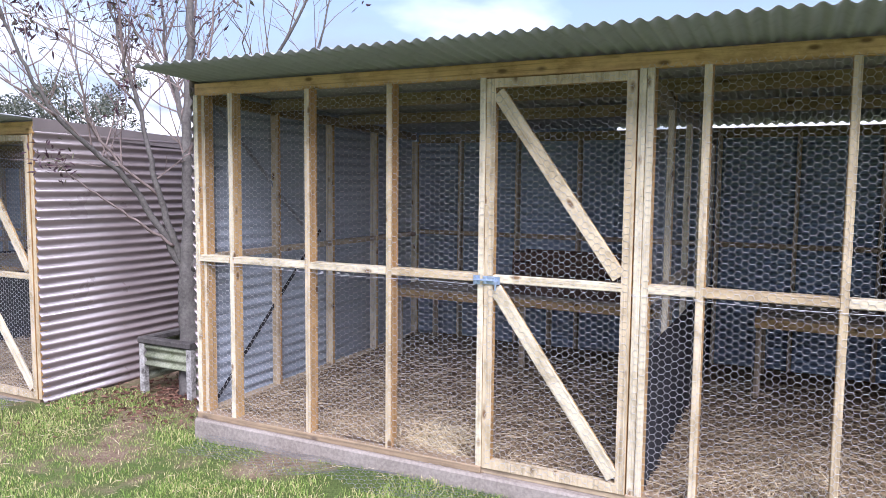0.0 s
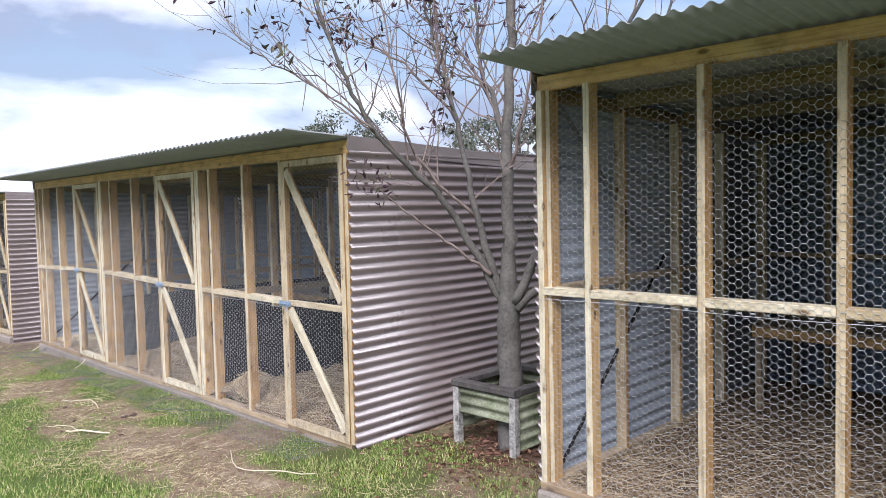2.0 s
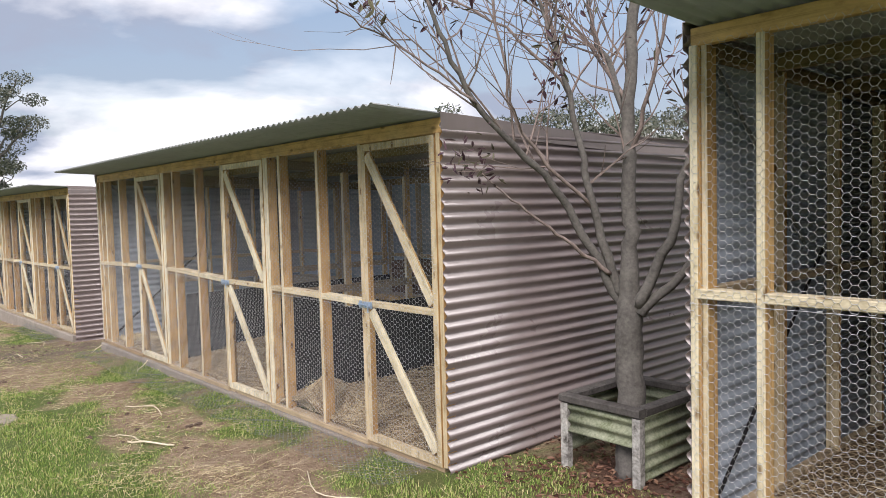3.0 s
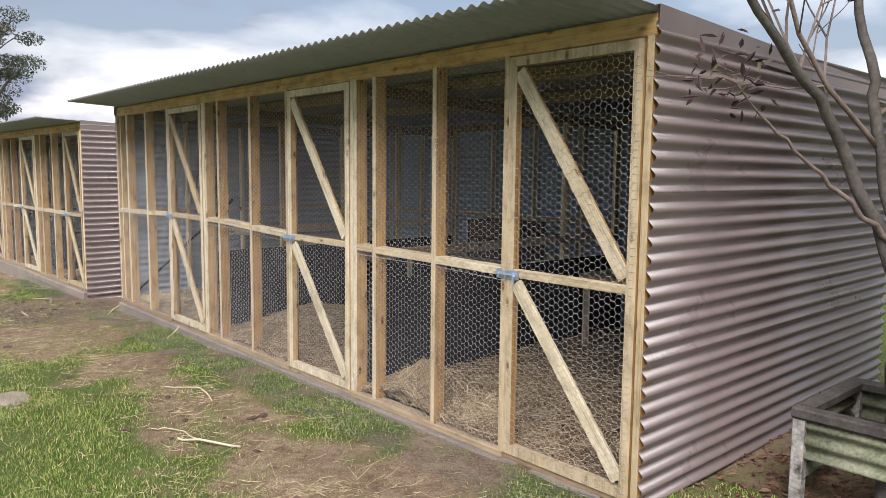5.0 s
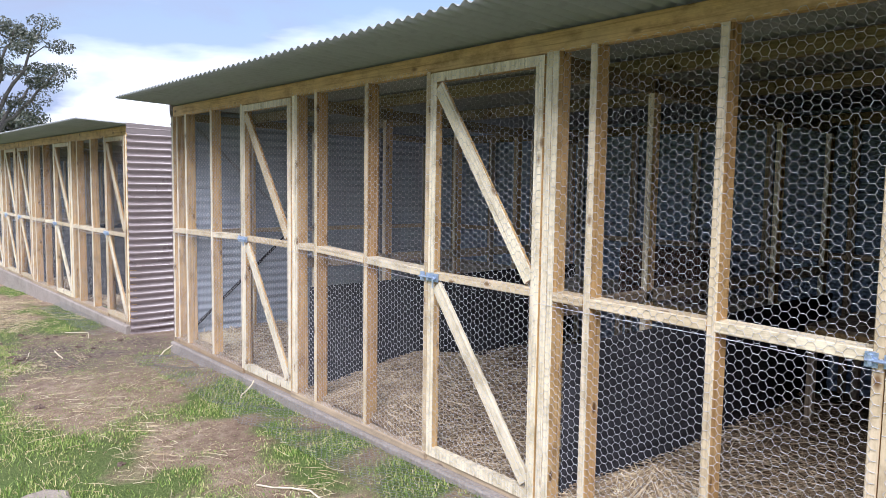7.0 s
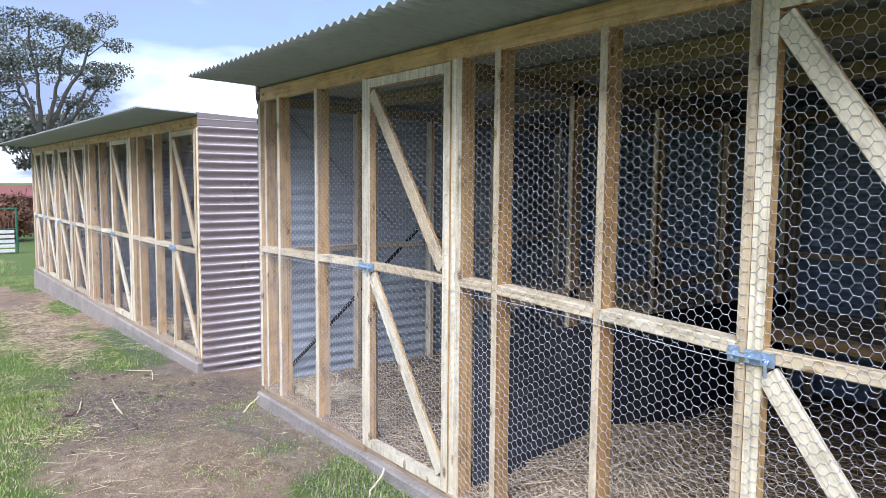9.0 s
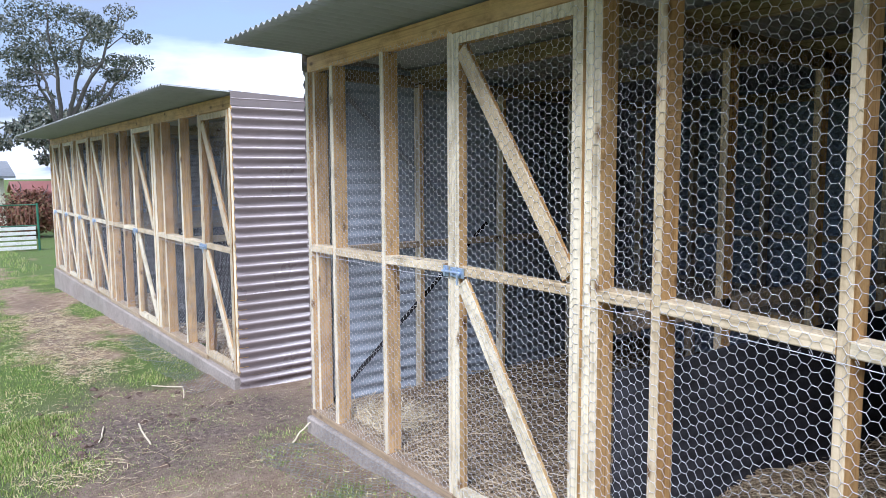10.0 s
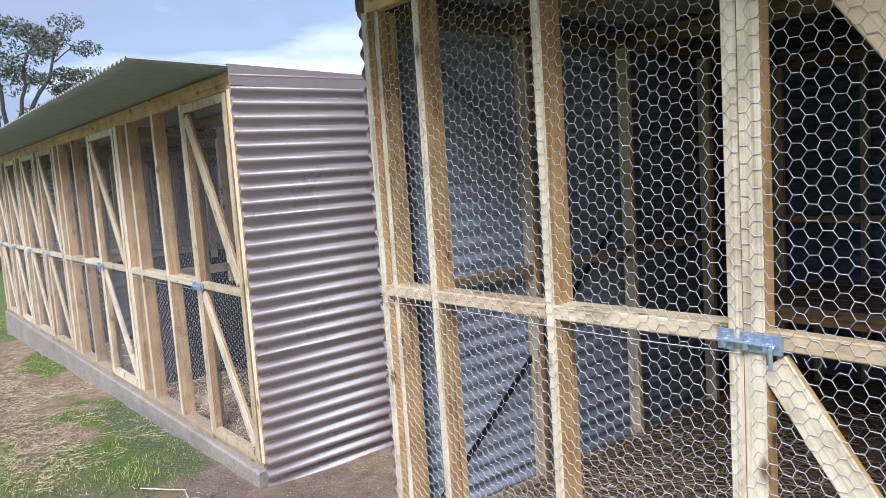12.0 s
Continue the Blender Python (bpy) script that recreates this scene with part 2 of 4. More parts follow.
wet = ramp(gt, g_lump, [(0.32, (0.075, 0.055, 0.046)), (0.55, (0.175, 0.132, 0.108)), (0.78, (0.31, 0.25, 0.21))])
gcol = mix(gt, gm.outputs["Fac"], gcol, wet)
gt.links.new(gcol, gb.inputs["Base Color"])
bump(gt, gb, mix(gt, 0.5, g_fine, g_lump), 1.0, 0.035)

# ---- mesh tools ----
WORLD = {}


def mesh_of(name, verts, faces, mat):
    me = bpy.data.meshes.new(name)
    me.from_pydata(verts if isinstance(verts, list) else verts.tolist(), [], faces if isinstance(faces, list) else faces.tolist())
    me.materials.append(mat)
    me.update()
    return me


def put(ob, world, parent=None):
    WORLD[ob] = world
    ob.matrix_basis = world
    if parent is not None:
        ob.parent = parent
        ob.matrix_parent_inverse = WORLD[parent].inverted()
    return ob


def thing(name, place, label, category, group="", kind=""):
    ob = new(name)
    ob.empty_display_size = 0.2
    put(ob, Matrix.Translation(place))
    return tagged(ob, label, category, group, kind)


def part(name, verts, faces, mat, parent=None, label="", smooth=False):
    """One mesh object, its origin at its middle, under a thing or a part (or at top level)."""
    v = np.asarray(verts, dtype=float)
    mid = (v.min(0) + v.max(0)) / 2
    me = mesh_of(name, v - mid, faces, mat)
    if smooth:
        me.shade_smooth()
    ob = put(new(name, me), Matrix.Translation(mid), parent)
    return tagged(ob, label)


def joined(pieces):
    vs, fs, n = [], [], 0
    for v, f in pieces:
        vs.append(np.asarray(v, dtype=float))
        fs += [[int(i) + n for i in q] for q in f]
        n += len(v)
    return np.vstack(vs), fs


def bar(w, d, length, c=0.004):
    """A timber of w x d with eased edges, along local z from the middle."""
    a, b = w / 2, d / 2
    c = min(c, a * 0.4, b * 0.4)
    ring = [(-a + c, -b), (a - c, -b), (a, -b + c), (a, b - c), (a - c, b), (-a + c, b), (-a, b - c), (-a, -b + c)]
    v = [(x, y, -length / 2) for x, y in ring] + [(x, y, length / 2) for x, y in ring]
    f = [[i, (i + 1) % 8, 8 + (i + 1) % 8, 8 + i] for i in range(8)] + [list(range(7, -1, -1)), list(range(8, 16))]
    return v, f


def beam_matrix(p, q, side):
    """A frame whose z runs from p to q and whose x is near side."""
    p, q = Vector(p), Vector(q)
    z = (q - p).normalized()
    y = z.cross(Vector(side)).normalized()
    x = y.cross(z)
    m = Matrix((x, y, z)).transposed().to_4x4()
    m.translation = (p + q) / 2
    return m


def beam(name, p, q, w, d, mat, parent=None, side=(1, 0, 0), label="", c=0.004):
    """A timber from p to q; w is its size along side, d across."""
    v, f = bar(w, d, (Vector(q) - Vector(p)).length, c)
    me = mesh_of(name, v, f, mat)
    return tagged(put(new(name, me), beam_matrix(p, q, side), parent), label)


def beam_geo(p, q, w, d, side=(1, 0, 0), c=0.004):
    v, f = bar(w, d, (Vector(q) - Vector(p)).length, c)
    m = beam_matrix(p, q, side)
    return [tuple(m @ Vector(x)) for x in v], f


def prisms(p, q, r, sides=3):
    """Thin prisms along many segments at once: arrays p, q of places, r of radii."""
    p, q = np.asarray(p, float), np.asarray(q, float)
    n = len(p)
    r = np.broadcast_to(np.asarray(r, float), (n,))
    d = q - p
    d /= np.maximum(np.linalg.norm(d, axis=1, keepdims=True), 1e-9)
    ref = np.where(np.abs(d[:, 2:3]) > 0.9, np.array([[1.0, 0, 0]]), np.array([[0, 0, 1.0]]))
    u = np.cross(d, ref)
    u /= np.linalg.norm(u, axis=1, keepdims=True)
    w = np.cross(d, u)
    rings = []
    for e in (p, q):
        for k in range(sides):
            a = 2 * math.pi * k / sides
            rings.append(e + (math.cos(a) * u + math.sin(a) * w) * r[:, None])
    v = np.stack(rings, 1).reshape(-1, 3)
    base = np.arange(n)[:, None] * (2 * sides)
    f = np.concatenate([base + np.array([[k, (k + 1) % sides, sides + (k + 1) % sides, sides + k]]) for k in range(sides)])
    return v, f


def tube(points, radii, sides=6):
    """A tapered tube along points."""
    vs, fs = [], []
    n = len(points)
    for i, (p, r) in enumerate(zip(points, radii)):
        a, b = points[max(i - 1, 0)], points[min(i + 1, n - 1)]
        d = (Vector(b) - Vector(a)).normalized()
        u = d.cross(Vector((0.31, 0.9, 0.2))).normalized()
        w = d.cross(u)
        for k in range(sides):
            t = 2 * math.pi * k / sides
            vs.append(tuple(Vector(p) + (u * math.cos(t) + w * math.sin(t)) * r))
    for i in range(n - 1):
        for k in range(sides):
            k2 = (k + 1) % sides
            fs.append([i * sides + k, i * sides + k2, (i + 1) * sides + k2, (i + 1) * sides + k])
    fs.append([(n - 1) * sides + k for k in range(sides)])
    fs.append([k for k in reversed(range(sides))])
    return vs, fs


PITCH = 0.0762


def corrugated(s0, s1, run0, run1, place, per=8, amp=0.0118, thick=0.0016):
    """A closed corrugated sheet. s: along the wave; run: along the ribs; place(s, h, run) -> xyz, h its height."""
    n = max(2, int(round((s1 - s0) / PITCH * per)))
    s = np.linspace(s0, s1, n + 1)
    h = amp * np.cos(2 * math.pi * (s - s0) / PITCH)
    vs = []
    for off in (thick / 2, -thick / 2):
        for r in (run0, run1):
            vs += [place(a, b + off, r) for a, b in zip(s, h)]
    m = n + 1
    fs = []
    for i in range(n):
        fs.append([i, i + 1, m + i + 1, m + i])
        fs.append([2 * m + i, 3 * m + i, 3 * m + i + 1, 2 * m + i + 1])
        fs.append([i, 2 * m + i, 2 * m + i + 1, i + 1])
        fs.append([m + i, m + i + 1, 3 * m + i + 1, 3 * m + i])
    fs.append([0, m, 3 * m, 2 * m])
    fs.append([n, 2 * m + n, 3 * m + n, m + n])
    return vs, fs


HEX, COL, TWIST = 0.0366, 0.0306, 0.0192   # netting: row pitch, column pitch, twisted length


def netting(x0, x1, z0, z1, y, thin=0.0007, thick=0.0010, seed=0):
    """Hexagonal wire netting in the plane y, as prisms."""
    rng = np.random.default_rng(seed)
    nc, nr = int((x1 - x0) / COL) + 2, int((z1 - z0) / HEX) + 2
    I, J = np.meshgrid(np.arange(-1, nc), np.arange(-1, nr), indexing="ij")
    cx = x0 + I * COL
    cz = z0 + J * HEX + (I % 2) * HEX / 2
    sway = lambda x, z: y + 0.0008 * np.sin(7 * x + 3 * z + seed) + 0.0006 * np.sin(11 * z - 2 * x)
    jx = lambda x, z: 0.0016 * np.sin(91 * x + 57 * z + seed) + 0.003 * np.sin(2.3 * z + 5 * x + seed)
    jz = lambda x, z: 0.0016 * np.sin(73 * x - 83 * z + seed) + 0.004 * np.sin(1.7 * x + seed)

    def at(x, z):
        return np.stack([x + jx(x, z), sway(x, z), z + jz(x, z)], -1).reshape(-1, 3)

    a, b = at(cx - TWIST / 2, cz), at(cx + TWIST / 2, cz)
    up, dn = at(cx + COL - TWIST / 2, cz + HEX / 2), at(cx + COL - TWIST / 2, cz - HEX / 2)
    P = np.vstack([a, b, b])
    Q = np.vstack([b, up, dn])
    R = np.concatenate([np.full(len(a), thick), np.full(2 * len(a), thin)])
    mid = (P + Q) / 2
    keep = (mid[:, 0] > x0) & (mid[:, 0] < x1) & (mid[:, 2] > z0) & (mid[:, 2] < z1)
    return prisms(P[keep], Q[keep], R[keep])


def hash2(ix, iy, seed):
    h = (ix.astype(np.int64) * 374761393 + iy.astype(np.int64) * 668265263 + seed * 1442695041) & 0xFFFFFFFF
    h = ((h ^ (h >> 13)) * 1274126177) & 0xFFFFFFFF
    return ((h ^ (h >> 16)) & 0xFFFF) / 65535.0


def value_noise(x, y, seed=0):
    ix, iy = np.floor(x), np.floor(y)
    fx, fy = x - ix, y - iy
    fx, fy = fx * fx * (3 - 2 * fx), fy * fy * (3 - 2 * fy)
    a, b = hash2(ix, iy, seed), hash2(ix + 1, iy, seed)
    c, d = hash2(ix, iy + 1, seed), hash2(ix + 1, iy + 1, seed)
    return (a * (1 - fx) + b * fx) * (1 - fy) + (c * (1 - fx) + d * fx) * fy


def fbm(x, y, seed=0, octaves=4):
    t, a, s = 0, 0.5, 0
    for k in range(octaves):
        t = t + a * value_noise(x * 2 ** k, y * 2 ** k, seed + k * 17)
        s += a
        a *= 0.5
    return t / s


# ---- ground ----
def ground_z(x, y):
    """The height of the ground: it falls along the row of coops and a little away from them."""
    x, y = np.asarray(x, float), np.asarray(y, float)
    base = np.interp(x, [-400, -60, -48, -34, -24, -18.4, -13.6, -12.3, -9, -5.4, -3.5, 0, 10, 400], [-3.5, -1.3, -1.08, -0.82, -0.46, -0.29, -0.165, -0.105, -0.055, -0.012, 0.02, 0.06, 0.12, 1.0])
    side = np.interp(y, [-300, -20, -2, 1.5, 3.5, 9, 300], [-2.0, -0.5, -0.10, -0.07, 0, 0.05, 1.0])
    near = (np.abs(y) < 14) & (x > -60) & (x < 14)
    lumps = 0.05 * (fbm(x * 0.9, y * 0.9, 3) - 0.5) + 0.028 * (fbm(x * 4.2, y * 4.2, 9) - 0.5)
    return base + side + np.where(near, lumps, lumps * 0.3)


def turf_mask(x, y):
    """How grassy the ground is, 0 to 1."""
    n = fbm(x * 0.62 + 4, y * 0.9 + 1, 21, 4)
    mid = 2.68 + 0.35 * (fbm(x * 0.5, y * 0 + 3.3, 61) - 0.5)
    row = np.clip((-4.6 - x) / 1.5, 0, 1)
    lush = 0.36 * np.clip((mid + 0.05 - y) * 1.2, 0, 1)
    verge = 0.55 * np.exp(-((y - 3.28) / 0.26) ** 2) * row * np.clip(fbm(x * 1.7, y * 1.1, 93, 2) - 0.25, 0, 1)
    track = 0.17 * np.exp(-((y - mid) / 0.30) ** 2) * row
    passage = np.exp(-(((x + 13.35) / 0.85) ** 2 + ((y - 3.5) / 1.25) ** 2)) * 0.6 + np.exp(-(((x + 4.6) / 1.0) ** 2 + ((y - 4.6) / 1.1) ** 2)) * 0.5
    tuft = 0.35 * np.exp(-(((x + 14.9) / 0.7) ** 2 + ((y - 3.15) / 0.32) ** 2)) - 0.2 * np.exp(-(((x + 16.3) / 0.6) ** 2 + ((y - 3.0) / 0.4) ** 2))
    bias = -0.02 + 0.09 * (1 - row) + lush + verge - track + tuft
    bare = passage
    patchy = np.clip((-10.5 - x) / 1.5, 0, 1) * np.clip((x + 26) / 3, 0, 1) * (0.10 + 0.75 * np.clip(fbm(x * 1.1 + 9, y * 2.1, 71, 3) - 0.46, 0, 1))
    far = np.where((x < -25), 0.25, 0.0)
    fine = 0.62 * (fbm(x * 4.3, y * 4.3, 47, 4) - 0.5)
    return np.clip((n + fine + bias - bare + far - patchy - 0.22) * 1.9, 0, 1)


def spread(a, b, step, far, growth=1.35):
    inner = list(np.arange(a, b + step / 2, step))
    lo, hi, s = [], [], step
    x = a
    while x > -far:
        s *= growth
        x -= s
        lo.append(x)
    x, s = b, step
    while x < far:
        s *= growth
        x += s
        hi.append(x)
    return np.array(lo[::-1] + inner + hi)


gx, gy = spread(-26, 2.5, 0.075, 900), spread(-1.5, 7.5, 0.075, 900)
GX, GY = np.meshgrid(gx, gy, indexing="ij")
nxg, nyg = len(gx), len(gy)
gverts = np.stack([GX, GY, ground_z(GX, GY)], -1).reshape(-1, 3)
ii, jj = np.meshgrid(np.arange(nxg - 1), np.arange(nyg - 1), indexing="ij")
q0 = (ii * nyg + jj).ravel()
gfaces = np.stack([q0, q0 + nyg, q0 + nyg + 1, q0 + 1], 1)
ground_me = mesh_of("ground", gverts, gfaces, GROUND)
ground_me.shade_smooth()
att = ground_me.attributes.new("turf", "FLOAT", "POINT")
att.data.foreach_set("value", turf_mask(GX, GY).ravel().astype(np.float32))
lit = np.exp(-(((GX + 4.55) / 0.62) ** 2 + ((GY - 4.3) / 0.85) ** 2)) * 1.4 * fbm(GX * 3, GY * 3, 5) + np.exp(-(((GX + 5.1) / 0.5) ** 2 + ((GY - 3.25) / 0.3) ** 2)) * fbm(GX * 4, GY * 4, 6)
att = ground_me.attributes.new("litter", "FLOAT", "POINT")
att.data.foreach_set("value", np.clip(lit, 0, 1).ravel().astype(np.float32))
mud = np.exp(-(((GX + 13.1) / 1.15) ** 2 + ((GY - 2.9) / 1.15) ** 2) ** 1.5) + 0.7 * np.exp(-(((GX + 17.5) / 3.2) ** 2 + ((GY - 2.75) / 0.22) ** 2))
att = ground_me.attributes.new("mud", "FLOAT", "POINT")
att.data.foreach_set("value", np.clip(mud * (0.35 + 1.1 * fbm(GX * 3.3, GY * 3.3, 88)), 0, 1).ravel().astype(np.float32))
ground = put(new("ground", ground_me), Matrix())
tagged(ground, "uneven soil with patchy green grass and scattered straw", "ground", kind="structure")

# ---- the coops ----
STUD, DEEP = 0.037, 0.088
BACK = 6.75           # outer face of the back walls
OVER = 0.50           # roof overhang at the front
SLOPE = 0.040         # the roof falls towards the back


def latch(x, z, y, parent):
    """A zinc barrel bolt across the gap between door and jamb."""
    g = [beam_geo((x - 0.005, y - 0.003, z), (x + 0.095, y - 0.003, z), 0.045, 0.004, (0, 0, 1), 0.001),
         beam_geo((x - 0.062, y - 0.003, z), (x - 0.022, y - 0.003, z), 0.05, 0.004, (0, 0, 1), 0.001),
         tube([(x - 0.058, y - 0.012, z), (x + 0.08, y - 0.012, z)], [0.0065, 0.0065], 8),
         tube([(x + 0.075, y - 0.012, z), (x + 0.08, y - 0.03, z - 0.008), (x + 0.08, y - 0.03, z - 0.05)], [0.006, 0.006, 0.005], 6)]
    for dx in (-0.043, 0.012, 0.06):
        g.append(beam_geo((x + dx, y - 0.004, z - 0.017), (x + dx, y - 0.004, z + 0.017), 0.013, 0.026, (1, 0, 0), 0.003))
    v, f = joined(g)
    part("latch", v, f, ZINC, parent, "zinc-plated barrel bolt")


def coop_door(x0, x1, z0, z1, mid, y, root, seed, wire):
    """A framed door with two diagonal braces, netting and a bolt on its left."""
    st, th = 0.052, 0.042
    yc = y + th / 2 - 0.003
    rb, rt = 0.052, 0.048
    out_, in_ = [(x0, z0), (x1, z0), (x1, z1), (x0, z1)], [(x0 + st, z0 + rb), (x1 - st, z0 + rb), (x1 - st, z1 - rt), (x0 + st, z1 - rt)]
    v = [(a, yy, b) for yy in (yc - th / 2, yc + th / 2) for a, b in out_ + in_]
    f = []
    for k in range(4):
        k2 = (k + 1) % 4
        f += [[k, k2, 4 + k2, 4 + k], [8 + k2, 8 + k, 12 + k, 12 + k2], [k2, k, 8 + k, 8 + k2], [4 + k, 4 + k2, 12 + k2, 12 + k]]
    door = part("door", v, f, PINE, root, "netted pine-framed door, closed")
    beam("middle_rail", (x0 + st, yc, mid - 0.022), (x1 - st, yc, mid - 0.022), 0.044, th - 0.002, PINE, door, (0, 0, 1))
    xa, xb, yb = x0 + st + 0.012, x1 - st - 0.012, y + 0.010
    for top, low in ((z1 - 0.075, mid + 0.03), (mid - 0.075, z0 + 0.08)):
        beam("brace", (xa, yb, top), (xb, yb, low), 0.024, 0.076, PINE, door, (0, 1, 0))
    for a, b in ((z0 + 0.01, mid - 0.06), (mid - 0.06, z1 - 0.01)):
        v, f = netting(x0 + 0.008, x1 - 0.008, a, b, y - 0.0055, wire, wire * 1.4, seed + int(a * 10))
        part("wire_netting", v, f, GALV, door)
    latch(x0, mid - 0.03, y - 0.006, door)
    return door


def coop(x0, x1, y, zb, mid, pb, pt, studs, doors, posts, ground0, sheet_low, label, ends, seed, wire=0.0009, rail=None, gap_from=None):
    """A row of netted pens under one skillion roof.
    zb: top of the sole plate; mid: top of the middle rail; pb, pt: bottom and top of the top plate; rail: places and heights of a middle rail that is not level;
    gap_from: the x past which daylight shows over the back wall."""
    root = thing("chicken_coop", ((x0 + x1) / 2, y + 1.2, zb - 0.05), label, "chicken coop", "row of chicken coops")
    ys = y + DEEP / 2
    rail_z = lambda x: mid if rail is None else np.interp(x, *rail)
    roof_z = lambda yy: pt + 0.012 - SLOPE * (yy - y)
    # footing and plates
    g = beam_geo((x0 + 0.002, y + 0.042, (zb - 0.042 + ground0) / 2), (x1 - 0.002, y + 0.042, (zb - 0.042 + ground0) / 2), zb - 0.042 - ground0, 0.162, (0, 0, 1), 0.012)
    part("footing", *g, CONCRETE, root, "rough grey concrete footing")
    gaps, at = [], x0 + 0.002
    for a, b in sorted(doors):
        gaps.append((at, a - 0.004))
        at = b + 0.004
    gaps.append((at, x1 - 0.002))
    for a, b in gaps:
        if b - a > 0.06:
            beam("sole_plate", (a, ys - 0.004, zb - 0.021), (b, ys - 0.004, zb - 0.021), 0.042, DEEP + 0.008, PINE_DULL, root, (0, 0, 1))
    for a, b in doors:
        beam("sill", (a - 0.004, ys + 0.01, zb - 0.024), (b + 0.004, ys + 0.01, zb - 0.024), 0.036, DEEP, PINE_DULL, root, (0, 0, 1))
    beam("top_plate", (x0, ys - 0.003, (pb + pt) / 2), (x1, ys - 0.003, (pb + pt) / 2), pt - pb, DEEP * 0.5, PINE, root, (0, 0, 1))
    # uprights
    uprights = []
    for s in studs:
        uprights.append((s, s + STUD))
    for a, b in doors:
        uprights.append((a - 0.006 - STUD, a - 0.006))
    for a in posts:
        uprights.append((a, a + STUD))
        uprights.append((a + STUD + 0.002, a + 2 * STUD + 0.002))
    uprights += [(x0, x0 + STUD), (x1 - STUD, x1)]
    for a, b in uprights:
        corner = a == x0 or b == x1
        beam("corner_post" if corner else "stud", ((a + b) / 2, ys, zb), ((a + b) / 2, ys, pb), b - a, DEEP, PINE, root)
    for a in (x0 + STUD + 0.003,):   # doubled stud behind the corner
        beam("stud", (a + 0.014, ys + 0.03, zb), (a + 0.014, ys + 0.03, pb), 0.028, DEEP, PINE, root)
    # middle rail between uprights
    ends_ = sorted(uprights)
    for (a0, a1), (b0, b1) in zip(ends_, ends_[1:]):
        inside = any(d0 - 0.05 < (a1 + b0) / 2 < d1 + 0.05 for d0, d1 in doors)
        if b0 - a1 > 0.06 and not inside:
            beam("noggin", (a1, ys, rail_z(a1) - 0.022), (b0, ys, rail_z(b0) - 0.022), 0.044, DEEP, PINE, root, (0, 0, 1))
    for k, (a, b) in enumerate(doors):
        coop_door(a, b, zb - 0.005, pb - 0.008, rail_z((a + b) / 2), y, root, seed + 7 * k, wire)
    # netting over the fixed panels, in two widths that overlap below the rail
    for k, (a, b) in enumerate(gaps):
        if b - a < 0.06:
            continue
        low_top = rail_z((a + b) / 2) - 0.055
        for j, (lo, hi) in enumerate(((zb - 0.10, low_top), (low_top, pb + 0.01))):
            v, f = netting(a + 0.004, b - 0.004, lo, hi, y - 0.0042, wire, wire * 1.4, seed + k * 3 + j)
            part("wire_netting", v, f, GALV, root)
        n = max(2, int((b - a) / 0.12))
        xs = np.linspace(a, b, n + 1)
        zz = rail_z(xs) + 0 * xs - 0.062 + 0.004 * np.sin(xs * 5 + seed)
        pts = np.stack([xs, np.full(n + 1, y - 0.0055), zz], 1)
        v, f = tube([tuple(q) for q in pts], [0.0013] * len(pts), 4)
        part("selvedge_wire", v, f, GALV, root)
    # end walls: three lapped sheets each, ribs level
    for side in ends:
        xw = x0 - 0.012 if side < 0 else x1 + 0.012
        top = roof_z(y + 0.4) - 0.02
        low = sheet_low
        z, k = low, 0
        while z < top - 0.05:
            z2 = min(z + PITCH * 10, top)
            # outer painted face and paler inner face are two skins of one sheet
            off = 0.0019 * k
            fn = lambda s, h, r: (xw + side * (1.2 * h + off), r, s)
            v, f = corrugated(z, min(z2 + PITCH * 0.5, top), y + 0.004, BACK, fn)
            part("wall_sheet", v, f, TAUPE, root, "taupe corrugated steel sheet", True)
            v, f = corrugated(z, z2, y + 0.03, BACK - 0.03, lambda s, h, r: (xw + side * (h - 0.003), r, s), thick=0.001)
            part("sheet_back", v, f, BACKER, root, "pale blue-grey unpainted back of the sheet", True)
            for m in range(1, 10, 2):
                zz = z + PITCH * m
                if zz < top - 0.06:
                    sv, sf = tube([(xw + side * 0.008, y + 0.045, zz), (xw + side * 0.0135, y + 0.045, zz)], [0.006, 0.005], 6)
                    part("screw", sv, sf, FLASH, root)
            z, k = z2, k + 1
        xf = xw + side * 0.013
        tz = lambda yy: roof_z(yy) + 0.012
        y0, y1 = y - 0.004, BACK + 0.02
        v = []
        for yy in (y0, y1):
            for (dx, dz) in ((0, -0.105), (0.002, 0.004), (-0.10, 0.012), (-0.10, 0.010), (0.0, 0.001), (-0.002, -0.105)):
                v.append((xf + side * dx, yy, tz(yy) + dz))
        f = [[k, (k + 1) % 6, 6 + (k + 1) % 6, 6 + k] for k in range(6)] + [[5, 4, 3, 2, 1, 0], [6, 7, 8, 9, 10, 11]]
        part("barge_flashing", v, f, FLASH, root, "taupe folded steel barge flashing")
        # studs, rail and strap against the end wall
        xi = x0 + 0.024 if side < 0 else x1 - 0.024
        for yy in (4.40, 5.12, 5.84, BACK - 0.09):
            beam("wall_stud", (xi + (-side) * 0.012, yy, zb), (xi + (-side) * 0.012, yy, roof_z(yy) - 0.1), 0.07, STUD, PINE, root)
        zr = mid - 0.02
        beam("wall_rail", (xi - side * 0.010, y + DEEP, zr), (xi - side * 0.010, BACK - 0.12, zr), 0.06, 0.044, PINE_DULL, root)
        beam("wall_rail", (xi - side * 0.010, y + DEEP, zb - 0.015), (xi - side * 0.010, BACK - 0.12, zb - 0.015), 0.07, 0.044, PINE_DULL, root)
